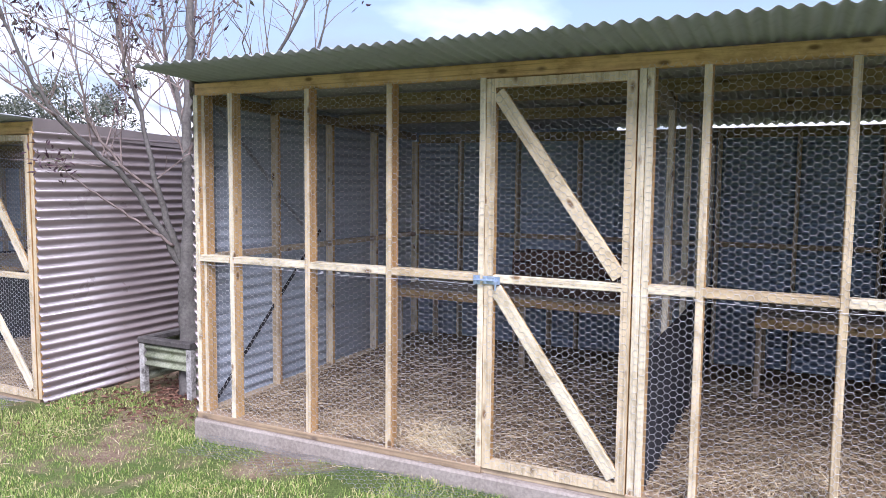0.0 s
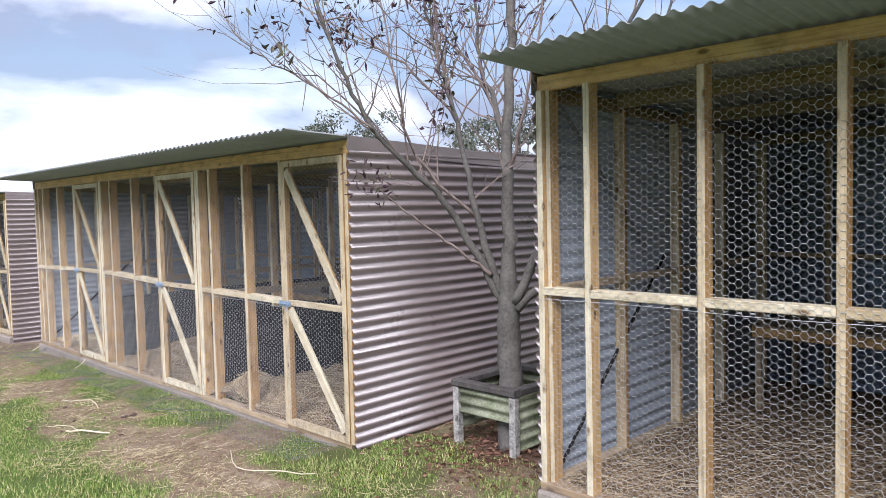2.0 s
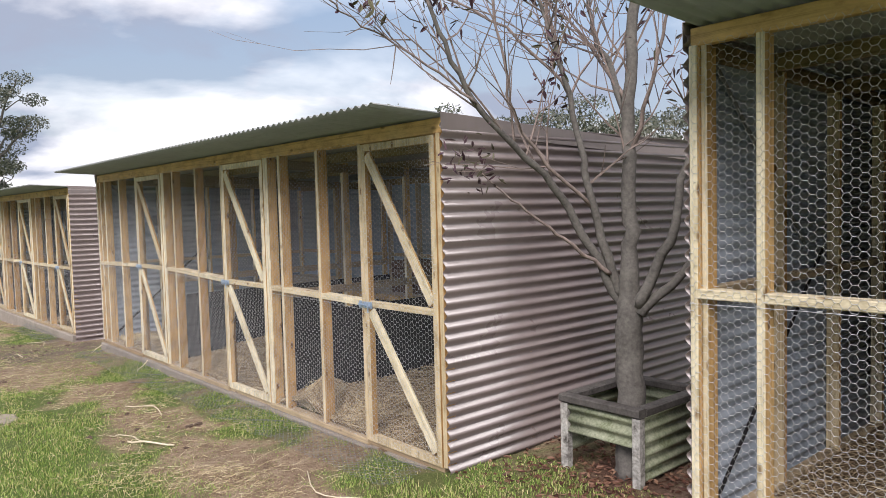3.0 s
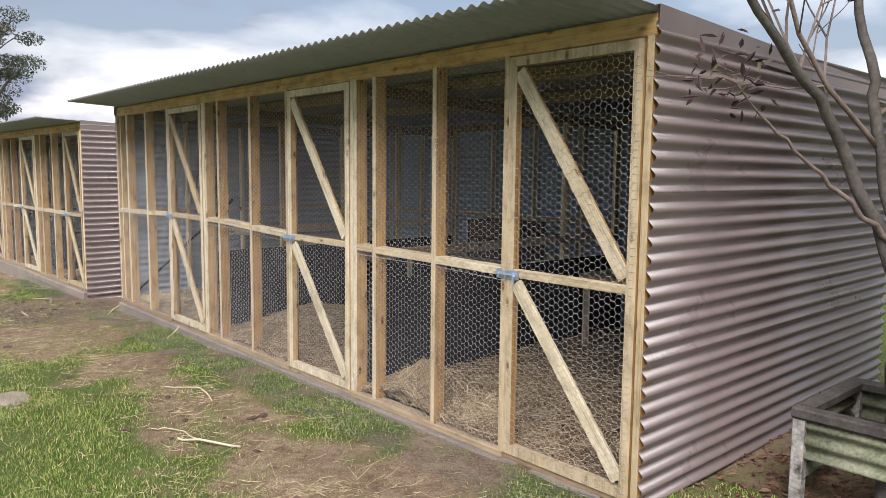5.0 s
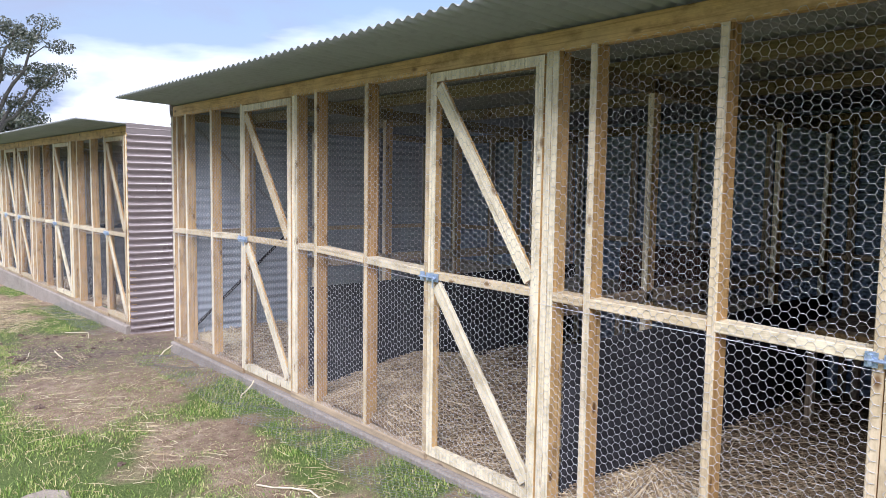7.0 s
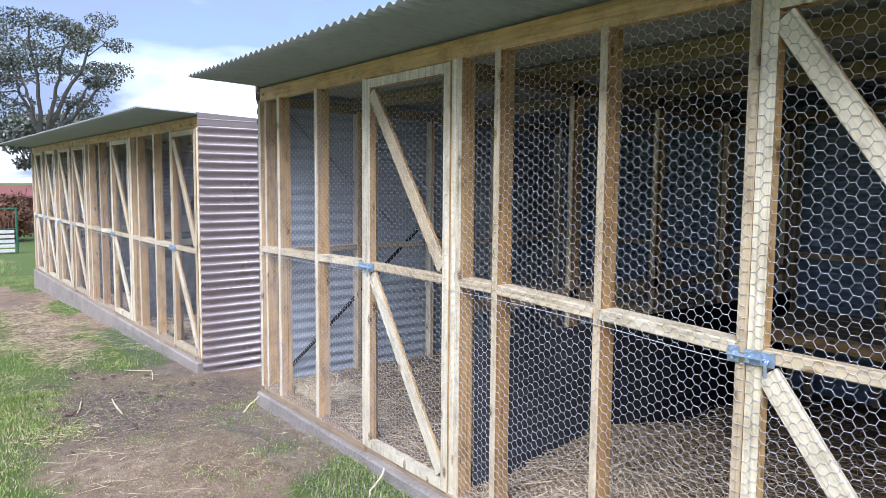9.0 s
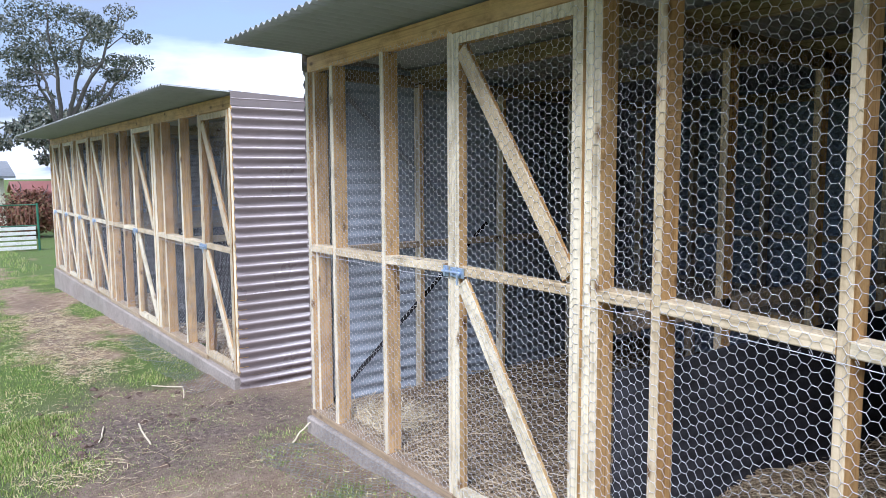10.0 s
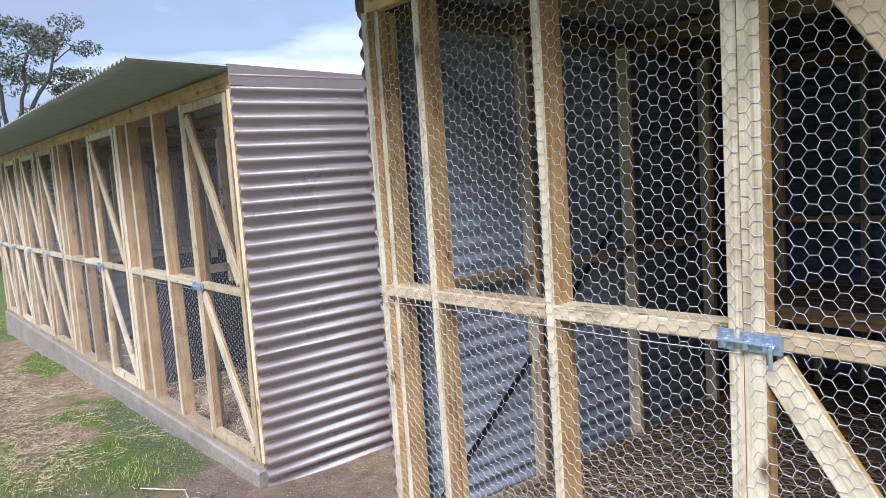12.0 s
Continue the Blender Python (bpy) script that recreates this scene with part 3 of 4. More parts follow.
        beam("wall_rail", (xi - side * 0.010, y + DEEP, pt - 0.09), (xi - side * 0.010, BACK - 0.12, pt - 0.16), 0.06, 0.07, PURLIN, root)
        for (ya, za, yb, zc, mat) in ((3.72, zb + 0.02, 5.0, mid + 0.1, BLACK_SHEET), (3.75, pb - 0.02, 4.75, mid + 0.15, GALV_DULL)):
            beam("strap_brace", (xi + side * 0.004, ya, za), (xi + side * 0.004, yb, zc), 0.005, 0.030, mat, root, (1, 0, 0))
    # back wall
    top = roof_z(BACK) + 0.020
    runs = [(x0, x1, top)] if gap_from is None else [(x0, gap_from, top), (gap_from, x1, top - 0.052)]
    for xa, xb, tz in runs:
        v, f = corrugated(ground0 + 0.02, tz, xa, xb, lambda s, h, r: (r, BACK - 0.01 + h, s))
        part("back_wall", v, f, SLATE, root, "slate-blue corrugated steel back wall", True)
    xs = x0 + 0.55
    while xs < x1 - 0.1:
        beam("wall_stud", (xs, BACK - 0.065, zb), (xs, BACK - 0.065, top - 0.09), STUD, 0.07, PINE_DULL, root)
        xs += 0.62
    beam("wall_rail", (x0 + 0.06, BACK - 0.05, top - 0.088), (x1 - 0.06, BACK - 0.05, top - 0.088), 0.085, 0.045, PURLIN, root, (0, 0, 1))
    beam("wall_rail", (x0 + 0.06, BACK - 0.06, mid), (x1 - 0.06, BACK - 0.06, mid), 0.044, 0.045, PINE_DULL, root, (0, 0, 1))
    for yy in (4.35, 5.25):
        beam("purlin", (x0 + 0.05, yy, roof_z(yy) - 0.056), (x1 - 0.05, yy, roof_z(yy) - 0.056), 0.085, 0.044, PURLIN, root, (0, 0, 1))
    # partitions between pens
    for a in posts:
        xp = a + STUD
        for yy in (4.40, 5.12, 5.84, BACK - 0.16):
            beam("partition_stud", (xp, yy, zb + 0.03), (xp, yy, roof_z(yy) - 0.1), STUD, 0.07, PINE, root)
        beam("partition_rail", (xp, y + DEEP, mid - 0.1), (xp, BACK - 0.1, mid - 0.1), STUD, 0.07, PINE_DULL, root)
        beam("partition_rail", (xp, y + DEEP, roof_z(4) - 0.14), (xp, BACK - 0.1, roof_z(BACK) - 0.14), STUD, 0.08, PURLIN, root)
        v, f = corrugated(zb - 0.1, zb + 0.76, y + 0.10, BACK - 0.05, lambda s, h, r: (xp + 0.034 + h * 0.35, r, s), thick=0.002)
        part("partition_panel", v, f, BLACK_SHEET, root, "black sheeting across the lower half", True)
        # inner netting in dull wire: the dimness inside is put into its colour
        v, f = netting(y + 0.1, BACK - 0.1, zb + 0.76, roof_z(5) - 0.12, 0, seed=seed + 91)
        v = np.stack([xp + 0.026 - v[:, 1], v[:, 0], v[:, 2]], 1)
        part("wire_netting", v, f, GALV_DULL, root)
    # roof
    xl, xr = x0 - 0.01, x1 + 0.01
    v, f = corrugated(xl, xr, y - OVER, BACK + 0.06, lambda s, h, r: (s, r, roof_z(r) + 0.009 + h), amp=0.0095)
    part("roof", v, f, ROOFING, root, "grey-green corrugated steel roof with a wide eave", True)
    # weather faces have bleached; light on fronts and rail tops is painted in too
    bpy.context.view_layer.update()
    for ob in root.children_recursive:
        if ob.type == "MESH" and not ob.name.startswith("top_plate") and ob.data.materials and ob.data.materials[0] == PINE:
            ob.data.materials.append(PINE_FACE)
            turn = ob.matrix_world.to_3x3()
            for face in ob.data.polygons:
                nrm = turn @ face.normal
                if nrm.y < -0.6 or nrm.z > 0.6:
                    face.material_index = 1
    return root


A = coop(-3.715, 2.25, 3.593, 0.190, 1.282, 2.350, 2.430, [-3.415, -2.80, -2.212, -0.468, 0.148, 0.745],
         [(-1.578, -0.776), (1.395, 2.195)], [-0.770], -0.06, 0.06,
         "pine-framed chicken coop with wire netting, steel roof and latched doors", (-1, 1), 11, gap_from=-1.6)
B = coop(-12.405, -5.395, 3.593, 0.030, 1.062, 2.136, 2.232, [-6.852, -7.442, -9.155, -9.755, -11.50, -12.075],
         [(-6.237, -5.440), (-8.515, -7.700), (-10.862, -10.070)], [-7.694, -10.063], -0.22, -0.067,
         "long pine-framed chicken coop with three netted doors and taupe steel ends", (-1, 1), 23, 0.00080, ([-12.4, -11.5, -10.9, -9.75, -8.5, -6.2], [1.086, 1.098, 1.112, 1.110, 1.066, 1.034]))
C = coop(-22.339, -13.725, 3.575, -0.035, 0.945, 2.025, 2.125, [-15.038, -15.621, -17.318, -17.883],
         [(-14.454, -13.772), (-16.718, -15.941), (-18.89, -18.15), (-19.884, -19.157), (-20.988, -20.285), (-21.999, -21.361)],
         [-15.933, -18.142, -19.149, -20.277, -21.346], -0.62, -0.185,
         "long pine-framed chicken coop on a concrete footing, many narrow doors", (-1, 1), 37, 0.0005)
# this coop stands a little askew to the other two
C.matrix_basis = Matrix.Translation((-13.725, 3.575, 0)) @ Matrix.Rotation(radians(1.4), 4, "Z") @ Matrix.Translation((13.725, -3.575, 0)) @ C.matrix_basis


# ---- bedding inside the coops ----
def bedding(x0, x1, z, mounds, count, seed):
    rng = np.random.default_rng(seed)
    xs, ys = np.arange(x0 + 0.03, x1 - 0.02, 0.06), np.arange(3.62, BACK - 0.03, 0.06)
    X, Y = np.meshgrid(xs, ys, indexing="ij")

    def height(X, Y):
        h = z + 0.05 * (fbm(X * 2.1, Y * 2.1, seed) - 0.5) + 0.02 * (fbm(X * 9, Y * 9, seed + 4) - 0.5) + 0.02 * (Y - 3.6)
        for mx, my, r, mh in mounds:
            h = h + mh * np.exp(-((X - mx) ** 2 + (Y - my) ** 2) / r ** 2) * (0.55 + 0.9 * fbm(X * 6, Y * 6, seed + 2))
        return h
    v = np.stack([X, Y, height(X, Y)], -1).reshape(-1, 3)
    n = len(ys)
    i, j = np.meshgrid(np.arange(len(xs) - 1), np.arange(n - 1), indexing="ij")
    q = (i * n + j).ravel()
    f = np.stack([q, q + n, q + n + 1, q + 1], 1)
    ob = part("straw_bedding", v, f, BED_FLOOR, None, "trampled brown straw bedding on the pen floor", True)
    tagged(ob, category="bedding", kind="stuff")
    x, y = rng.uniform(x0 + 0.05, x1 - 0.05, count), 3.64 + 2.95 * rng.beta(0.8, 2.2, count)
    for mx, my, r, mh in mounds:
        k = int(count * 0.09)
        x = np.concatenate([x, rng.normal(mx, r * 0.55, k)])
        y = np.concatenate([y, np.maximum(3.64, rng.normal(my, r * 0.55, k))])
    n = len(x)
    a, l = rng.uniform(0, 2 * math.pi, n), rng.uniform(0.04, 0.2, n)
    p = np.stack([x, y, height(x, y) + rng.uniform(0.002, 0.045, n)], 1)
    x2 = np.clip(x + np.cos(a) * l, x0 + 0.02, x1 - 0.02)
    y2 = np.clip(y + np.sin(a) * l, 3.63, BACK - 0.05)
    q = np.stack([x2, y2, height(x2, y2) + rng.uniform(0.0, 0.045, n)], 1)
    v, f = prisms(p, q, rng.uniform(0.0012, 0.0024, n))
    ob = part("loose_straw", v, f, BEDDING_STRAW, None, "loose dry straw stalks on the bedding")
    tagged(ob, category="straw", kind="stuff")


BED_FLOOR = simple("matted_bedding", (0.10, 0.07, 0.046), (0.21, 0.155, 0.10), 7, 50, 0.95, 0, 0.9, 0.1)
bedding(-3.715, 2.25, 0.15, [(-2.3, 3.8, 0.35, 0.06), (0.1, 4.1, 0.5, 0.14)], 15000, 5)
bedding(-12.405, -5.395, 0.02, [(-7.2, 3.85, 0.28, 0.20), (-6.6, 4.3, 0.5, 0.10), (-9.3, 4.0, 0.3, 0.14), (-9.7, 4.6, 0.5, 0.12)], 21000, 6)
bedding(-22.3, -13.725, -0.05, [(-14.7, 3.9, 0.3, 0.12)], 5000, 7)


# ---- benches and nesting crates ----
def bench(x0, x1, z, floor):
    y0 = 5.76
    root = thing("nesting_bench", ((x0 + x1) / 2, y0 + 0.45, floor), "rough pine nesting bench near the steel back wall", "bench", "benches in the pens")
    for k in range(6):
        beam("board", (x0, y0 + 0.05 + 0.145 * k, z - 0.012), (x1, y0 + 0.05 + 0.145 * k, z - 0.012), 0.024, 0.135, PINE_DULL, root, (0, 0, 1))
    beam("apron", (x0, y0, z - 0.046), (x1, y0, z - 0.046), 0.088, 0.035, PINE, root, (0, 0, 1))
    for x in (x0 + 0.03, (x0 + x1) / 2, x1 - 0.03):
        for y in (y0 + 0.045, y0 + 0.78):
            beam("leg", (x, y, floor), (x, y, z - 0.025), 0.044, 0.05, PINE_DULL, root)


def crate(x0, x1, z):
    ya, yb = 5.86, 6.24
    root = thing("nesting_crate", ((x0 + x1) / 2, (ya + yb) / 2, z), "dark brown slatted wooden nesting crate on a bench", "crate", "nesting crates")
    for y in (ya, yb):
        for k in range(4):
            beam("slat", (x0, y, z + 0.05 + 0.095 * k), (x1, y, z + 0.05 + 0.095 * k), 0.072, 0.014, CRATE, root, (0, 0, 1), c=0.002)
    for x in (x0, x1):
        beam("side_board", (x, ya + 0.01, z + 0.19), (x, yb - 0.01, z + 0.19), 0.016, 0.37, CRATE, root, (1, 0, 0), c=0.002)
    beam("base_board", (x0, (ya + yb) / 2, z + 0.008), (x1, (ya + yb) / 2, z + 0.008), 0.014, yb - ya, CRATE, root, (0, 0, 1), c=0.002)


for bx0, bx1, fz, cr in ((-3.4, -0.9, 0.17, (-2.27, -1.15)), (-0.3, 2.1, 0.17, (0.55, 1.2)), (-7.4, -5.7, 0.04, (-6.77, -6.0)), (-9.8, -7.9, 0.04, (-8.9, -8.2)), (-12.1, -10.3, 0.04, None), (-15.7, -13.9, -0.04, None)):
    bench(bx0, bx1, fz + 0.655, fz)
    if cr:
        crate(cr[0], cr[1], fz + 0.655)


# ---- tree in its planter ----
def leaf_geo(p, d, length, width, rng):
    """A pointed leaf of six corners."""
    d = Vector(d).normalized()
    u = d.cross(Vector(rng.normal(size=3))).normalized()
    n = d.cross(u) * (width * 0.25)
    p = Vector(p)
    v = [p, p + d * length * 0.35 + u * width / 2 + n, p + d * length * 0.75 + u * width * 0.32 + n, p + d * length, p + d * length * 0.75 - u * width * 0.32 + n, p + d * length * 0.35 - u * width / 2 + n]
    return [tuple(x) for x in v], [[0, 1, 2, 3], [0, 3, 4, 5]]


def bend(points, n, wob, rng):
    """A smooth wandering line through points."""
    pts = [Vector(p) for p in points]
    out = []
    for i in range(len(pts) - 1):
        p0, p1, p2, p3 = pts[max(i - 1, 0)], pts[i], pts[i + 1], pts[min(i + 2, len(pts) - 1)]
        for k in range(n):
            t = k / n
            out.append(0.5 * ((2 * p1) + (p2 - p0) * t + (2 * p0 - 5 * p1 + 4 * p2 - p3) * t * t + (3 * p1 - p0 - 3 * p2 + p3) * t ** 3) + Vector(rng.normal(0, wob, 3)))
    out.append(pts[-1])
    return out


rng = np.random.default_rng(44)
tree = thing("ornamental_tree", (-4.56, 4.34, 0.0), "sparse grey-barked ornamental tree with few purple leaves", "tree")
TX, TY = -4.54, 4.34
limbs = [  # main limbs as points with first and last radius
    ([(TX - 0.02, TY, 0.0), (TX, TY, 0.45), (TX - 0.01, TY, 0.85), (TX - 0.01, TY, 1.12), (TX + 0.01, TY, 1.5), (TX, TY, 1.85), (TX + 0.01, TY, 2.4), (TX + 0.05, TY + 0.02, 3.05), (TX + 0.02, TY, 3.9), (TX - 0.05, TY, 4.9)], 0.098, 0.018),
    ([(TX - 0.04, TY, 1.0), (-4.71, 4.19, 1.41), (-4.81, 3.97, 1.79), (-4.91, 3.66, 2.05), (-4.96, 3.42, 2.33), (-5.01, 3.24, 2.71), (-5.08, 3.14, 3.1), (-5.16, 3.07, 3.7)], 0.044, 0.007),
    ([(TX - 0.05, TY - 0.02, 1.1), (-4.66, 4.20, 1.56), (-4.71, 4.12, 1.94), (-4.81, 4.10, 2.41), (-4.91, 4.05, 2.76), (-4.98, 4.00, 3.2), (-5.11, 3.97, 3.9)], 0.042, 0.007),
    ([(TX - 0.01, TY, 2.1), (TX - 0.16, TY + 0.06, 2.5), (TX - 0.34, TY + 0.12, 2.78), (TX - 0.38, TY + 0.14, 3.2), (TX - 0.42, TY + 0.1, 4.2)], 0.036, 0.008),
    ([(TX + 0.05, TY, 1.05), (TX + 0.22, TY + 0.08, 1.45), (TX + 0.30, TY + 0.14, 1.9), (TX + 0.55, TY + 0.2, 2.5), (TX + 0.95, TY + 0.2, 3.0), (TX + 1.35, TY + 0.15, 3.6)], 0.05, 0.008),
    ([(TX + 0.06, TY - 0.02, 1.0), (TX + 0.30, TY + 0.25, 1.35), (TX + 0.5, TY + 0.45, 1.8), (TX + 0.75, TY + 0.6, 2.5), (TX + 1.0, TY + 0.6, 3.3)], 0.045, 0.008),
    ([(TX - 0.08, TY - 0.08, 1.25), (-4.72, 4.08, 1.40), (-4.82, 3.87, 1.58), (-4.91, 3.67, 1.74), (-4.99, 3.50, 1.90)], 0.020, 0.004),
    ([(-4.94, 3.47, 2.25), (-5.04, 3.22, 2.45), (-5.13, 2.93, 2.61), (-5.18, 2.66, 2.74), (-5.26, 2.57, 3.0)], 0.011, 0.003),
    ([(-4.79, 4.10, 2.35), (-5.11, 3.92, 2.75), (-5.66, 3.72, 3.1), (-6.26, 3.62, 3.5), (-6.66, 3.62, 3.9)], 0.014, 0.004),
    ([(-4.69, 4.165, 1.66), (-4.86, 3.77, 2.1), (-4.88, 3.62, 2.6), (-4.96, 3.57, 3.1), (-5.16, 3.52, 3.6)], 0.016, 0.005),
    ([(TX - 0.02, TY, 2.3), (TX - 0.5, TY + 0.2, 2.8), (TX - 1.1, TY + 0.3, 3.3), (TX - 1.8, TY + 0.3, 3.9)], 0.02, 0.005),
    ([(TX - 0.02, TY, 1.9), (TX + 0.18, TY - 0.05, 2.3), (TX + 0.36, TY - 0.1, 2.8), (TX + 0.5, TY - 0.1, 3.5)], 0.022, 0.006),
]
twigs, leaves = [], []
for li, (pts, r0, r1) in enumerate(limbs):
    line = bend(pts, 5, 0.008, rng)
    n = len(line)
    rad = [0.8 * (r0 + (r1 - r0) * (k / (n - 1)) ** 0.7) for k in range(n)]
    if li == 0:
        rad = [0.086 if p.z < 0.9 else max(0.018, 0.086 - 0.038 * min(1, (p.z - 0.9) / 0.5) - 0.011 * max(0, p.z - 1.4)) for p in line]
        rad[0], rad[1] = 0.115, 0.10
    v, f = tube(line, rad, 10 if li == 0 else 7)
    part("trunk" if li == 0 else "limb", v, f, BARK if r0 > 0.03 else TWIG, tree, "smooth grey bark" if li == 0 else "", True)
    # side shoots
    for k in range(2 if li else 16, n - 1):
        for rep in range(2):
            if rng.random() < 0.36 or line[k].z < 1.7 or li == 6 or (line[k].z < 2.3 and rng.random() < 0.6):
                continue
            d = (line[min(k + 1, n - 1)] - line[k - 1]).normalized()
            out = (d * 0.6 + Vector(rng.normal(0, 0.55, 3)) + Vector((0, 0, 0.35))).normalized()
            ln = rng.uniform(0.45, 1.15)
            p = [line[k]]
            for s in range(5):
                out = (out + Vector(rng.normal(0, 0.16, 3)) + Vector((0, 0, 0.10))).normalized()
                p.append(p[-1] + out * ln / 5)
            if any((q.x < -5.33 or q.x > -3.80) and q.y > 3.05 and q.z < 2.5 for q in p):
                continue
            tr = min(rad[k] * 0.5, 0.0085)
            twigs.append(tube(p, [tr * (1 - 0.16 * s) for s in range(6)], 4))
            for m in range(1, 5):
                if rng.random() < 0.6:
                    o2 = (out + Vector(rng.normal(0, 0.6, 3))).normalized()
                    l2 = rng.uniform(0.12, 0.4)
                    p2 = [p[m], p[m] + o2 * l2 / 2 + Vector((0, 0, 0.01)), p[m] + o2 * l2 + Vector((0, 0, 0.05))]
                    twigs.append(tube(p2, [tr * 0.55, tr * 0.42, tr * 0.25], 3))
            if rng.random() < 0.36 and p[-1].z > 2.3:
                for q in range(rng.integers(8, 26)):
                    a = p[rng.integers(3, 6)] + Vector(rng.normal(0, 0.05, 3))
                    leaves.append(leaf_geo(a, Vector(rng.normal(0, 1, 3)) + Vector((0, 0, -0.3)), rng.uniform(0.04, 0.085), rng.uniform(0.014, 0.026), rng))
for c in range(70):   # the leafy tips that hang before the steel wall
    a = Vector((-4.99, 3.49, 1.92)) + Vector(rng.normal(0, 1, 3)) * 0.085
    leaves.append(leaf_geo(a, Vector(rng.normal(0, 1, 3)) + Vector((-0.2, 0, -0.2)), rng.uniform(0.035, 0.075), rng.uniform(0.012, 0.022), rng))
v, f = joined(twigs)
tagged(part("fine_branching", v, f, TWIG, tree, "thin bare reddish-brown twigs"), kind="stuff")
v, f = joined(leaves)
part("foliage", v, f, PURPLE, tree, "few narrow purple-green leaves")

# planter: an old square stand clad with short corrugated sheets
PX0, PX1, PY0, PY1, PT = -4.93, -4.40, 4.20, 4.90, 0.455
planter = thing("tree_planter", ((PX0 + PX1) / 2, (PY0 + PY1) / 2, 0), "mossy old planter of corrugated steel and dark wood", "planter")
for px in (PX0, PX1):
    for py in (PY0, PY1):
        beam("leg", (px, py, ground_z(px, py) - 0.02), (px, py, PT - 0.03), 0.055, 0.055, PEELING, planter, label="leg with peeling white paint")
for p, q in (((PX0 - 0.03, PY0, PT), (PX1 + 0.03, PY0, PT)), ((PX0 - 0.03, PY1, PT), (PX1 + 0.03, PY1, PT))):
    beam("top_rail", p, q, 0.05, 0.075, OLD_WOOD, planter, (0, 0, 1), c=0.008)
for x in (PX0, PX1):
    beam("top_rail", (x, PY0 + 0.038, PT), (x, PY1 - 0.038, PT), 0.075, 0.05, OLD_WOOD, planter, c=0.008)
v, f = corrugated(PT - 0.21, PT - 0.03, PX0 + 0.02, PX1 - 0.02, lambda s, h, r: (r, PY0 - 0.005 - h * 1.2, s))
part("front_sheet", v, f, MOSSY, planter, "", True)
v, f = corrugated(PT - 0.41, PT - 0.03, PY0 + 0.02, PY1 - 0.02, lambda s, h, r: (PX1 + 0.005 + h * 1.2, r, s))
part("side_sheet", v, f, MOSSY, planter, "", True)
v, f = corrugated(PT - 0.36, PT - 0.03, PY0 + 0.02, PY1 - 0.02, lambda s, h, r: (PX0 - 0.005 - h * 1.2, r, s))
part("side_sheet", v, f, MOSSY, planter, "", True)
v, f = corrugated(PT - 0.36, PT - 0.03, PX0 + 0.02, PX1 - 0.02, lambda s, h, r: (r, PY1 + 0.005 + h * 1.2, s))
part("back_sheet", v, f, MOSSY, planter, "", True)


# ---- netting apron on the ground before the long coop ----
def apron(x0, x1, width, y, seed, gz):
    v, f = netting(x0, x1, 0, width, 0, thin=0.00085, thick=0.0013, seed=seed)
    yy = y - 0.012 - v[:, 2] * 0.96
    edge = 0.5 + 0.5 * np.sin(v[:, 0] * 2.7 + seed)
    down = np.clip(v[:, 2] / 0.12, 0, 1)
    z = gz * (1 - down) + (ground_z(v[:, 0], yy) + 0.042) * down + 0.024 * np.sin(9 * v[:, 0] + 14 * v[:, 2]) * down * edge
    out = np.stack([v[:, 0], yy, np.maximum(z + v[:, 1], ground_z(v[:, 0], yy) + 0.003)], 1)
    ob = part("netting_apron", out, f, GALV_DULL, None, "crumpled wire netting apron lying on the ground")
    tagged(ob, category="wire netting")


apron(-12.2, -5.46, 0.46, 3.58, 3, 0.0)
apron(-3.6, 2.2, 0.34, 3.58, 8, 0.06)
apron(-16.4, -13.75, 0.30, 3.49, 5, -0.14)


# ---- grass, straw and leaves on the ground ----
def blades(count, seed, xr, yr, hmin, hmax):
    rng = np.random.default_rng(seed)
    x = rng.uniform(*xr, count)
    y = rng.uniform(*yr, count)
    m = (0.45 + 0.55 * turf_mask(x, y)) * np.clip((fbm(x * 2.6, y * 2.6, 31) - 0.22) * 2.0, 0.05, 1)
    keep = (rng.random(count) < m) & ~((y > 3.57) & ((x > -3.7) | ((x < -5.38) & (x > -12.41)) | (x < -13.6)))
    x, y = x[keep], y[keep]
    n = len(x)
    z = ground_z(x, y)
    h = rng.uniform(hmin, hmax, n) * (0.55 + 0.9 * fbm(x * 1.3, y * 1.3, 77)) * (0.35 + 0.85 * turf_mask(x, y))
    a = rng.uniform(0, 2 * math.pi, n)
    lean = rng.uniform(0.1, 0.95, n) * h
    b = rng.uniform(0, 2 * math.pi, n)
    w = rng.uniform(0.0014, 0.0034, n)
    ux, uy = np.cos(a) * w, np.sin(a) * w
    base = np.stack([x, y, z - 0.004], 1)
    off = np.stack([ux, uy, np.zeros(n)], 1)
    mid = base + np.stack([np.cos(b) * lean * 0.35, np.sin(b) * lean * 0.35, h * 0.62], 1)
    tip = base + np.stack([np.cos(b) * lean, np.sin(b) * lean, h], 1)
    v = np.stack([base - off, base + off, mid + off * 0.75, mid - off * 0.75, tip], 1).reshape(-1, 3)
    k = np.arange(n)[:, None] * 5
    f = (k + np.array([[0, 1, 2, 3]])).tolist() + (k + np.array([[3, 2, 4]])).tolist()
    return v, f


for lab, cnt, sd, xr, yr, h0, h1 in (("short uneven green grass", 760000, 1, (-14, 1.5), (-0.6, 4.2), 0.010, 0.040),
                                     ("patchy green grass along the coops", 150000, 2, (-25, -12), (0.5, 4.2), 0.010, 0.034),
                                     ("bright green lawn beyond the coops", 90000, 3, (-48, -24), (-6, 9), 0.05, 0.12)):
    v, f = blades(cnt, sd, xr, yr, h0, h1)
    ob = part("grass", v, f, GRASS, None, lab)
    tagged(ob, category="grass", kind="stuff")

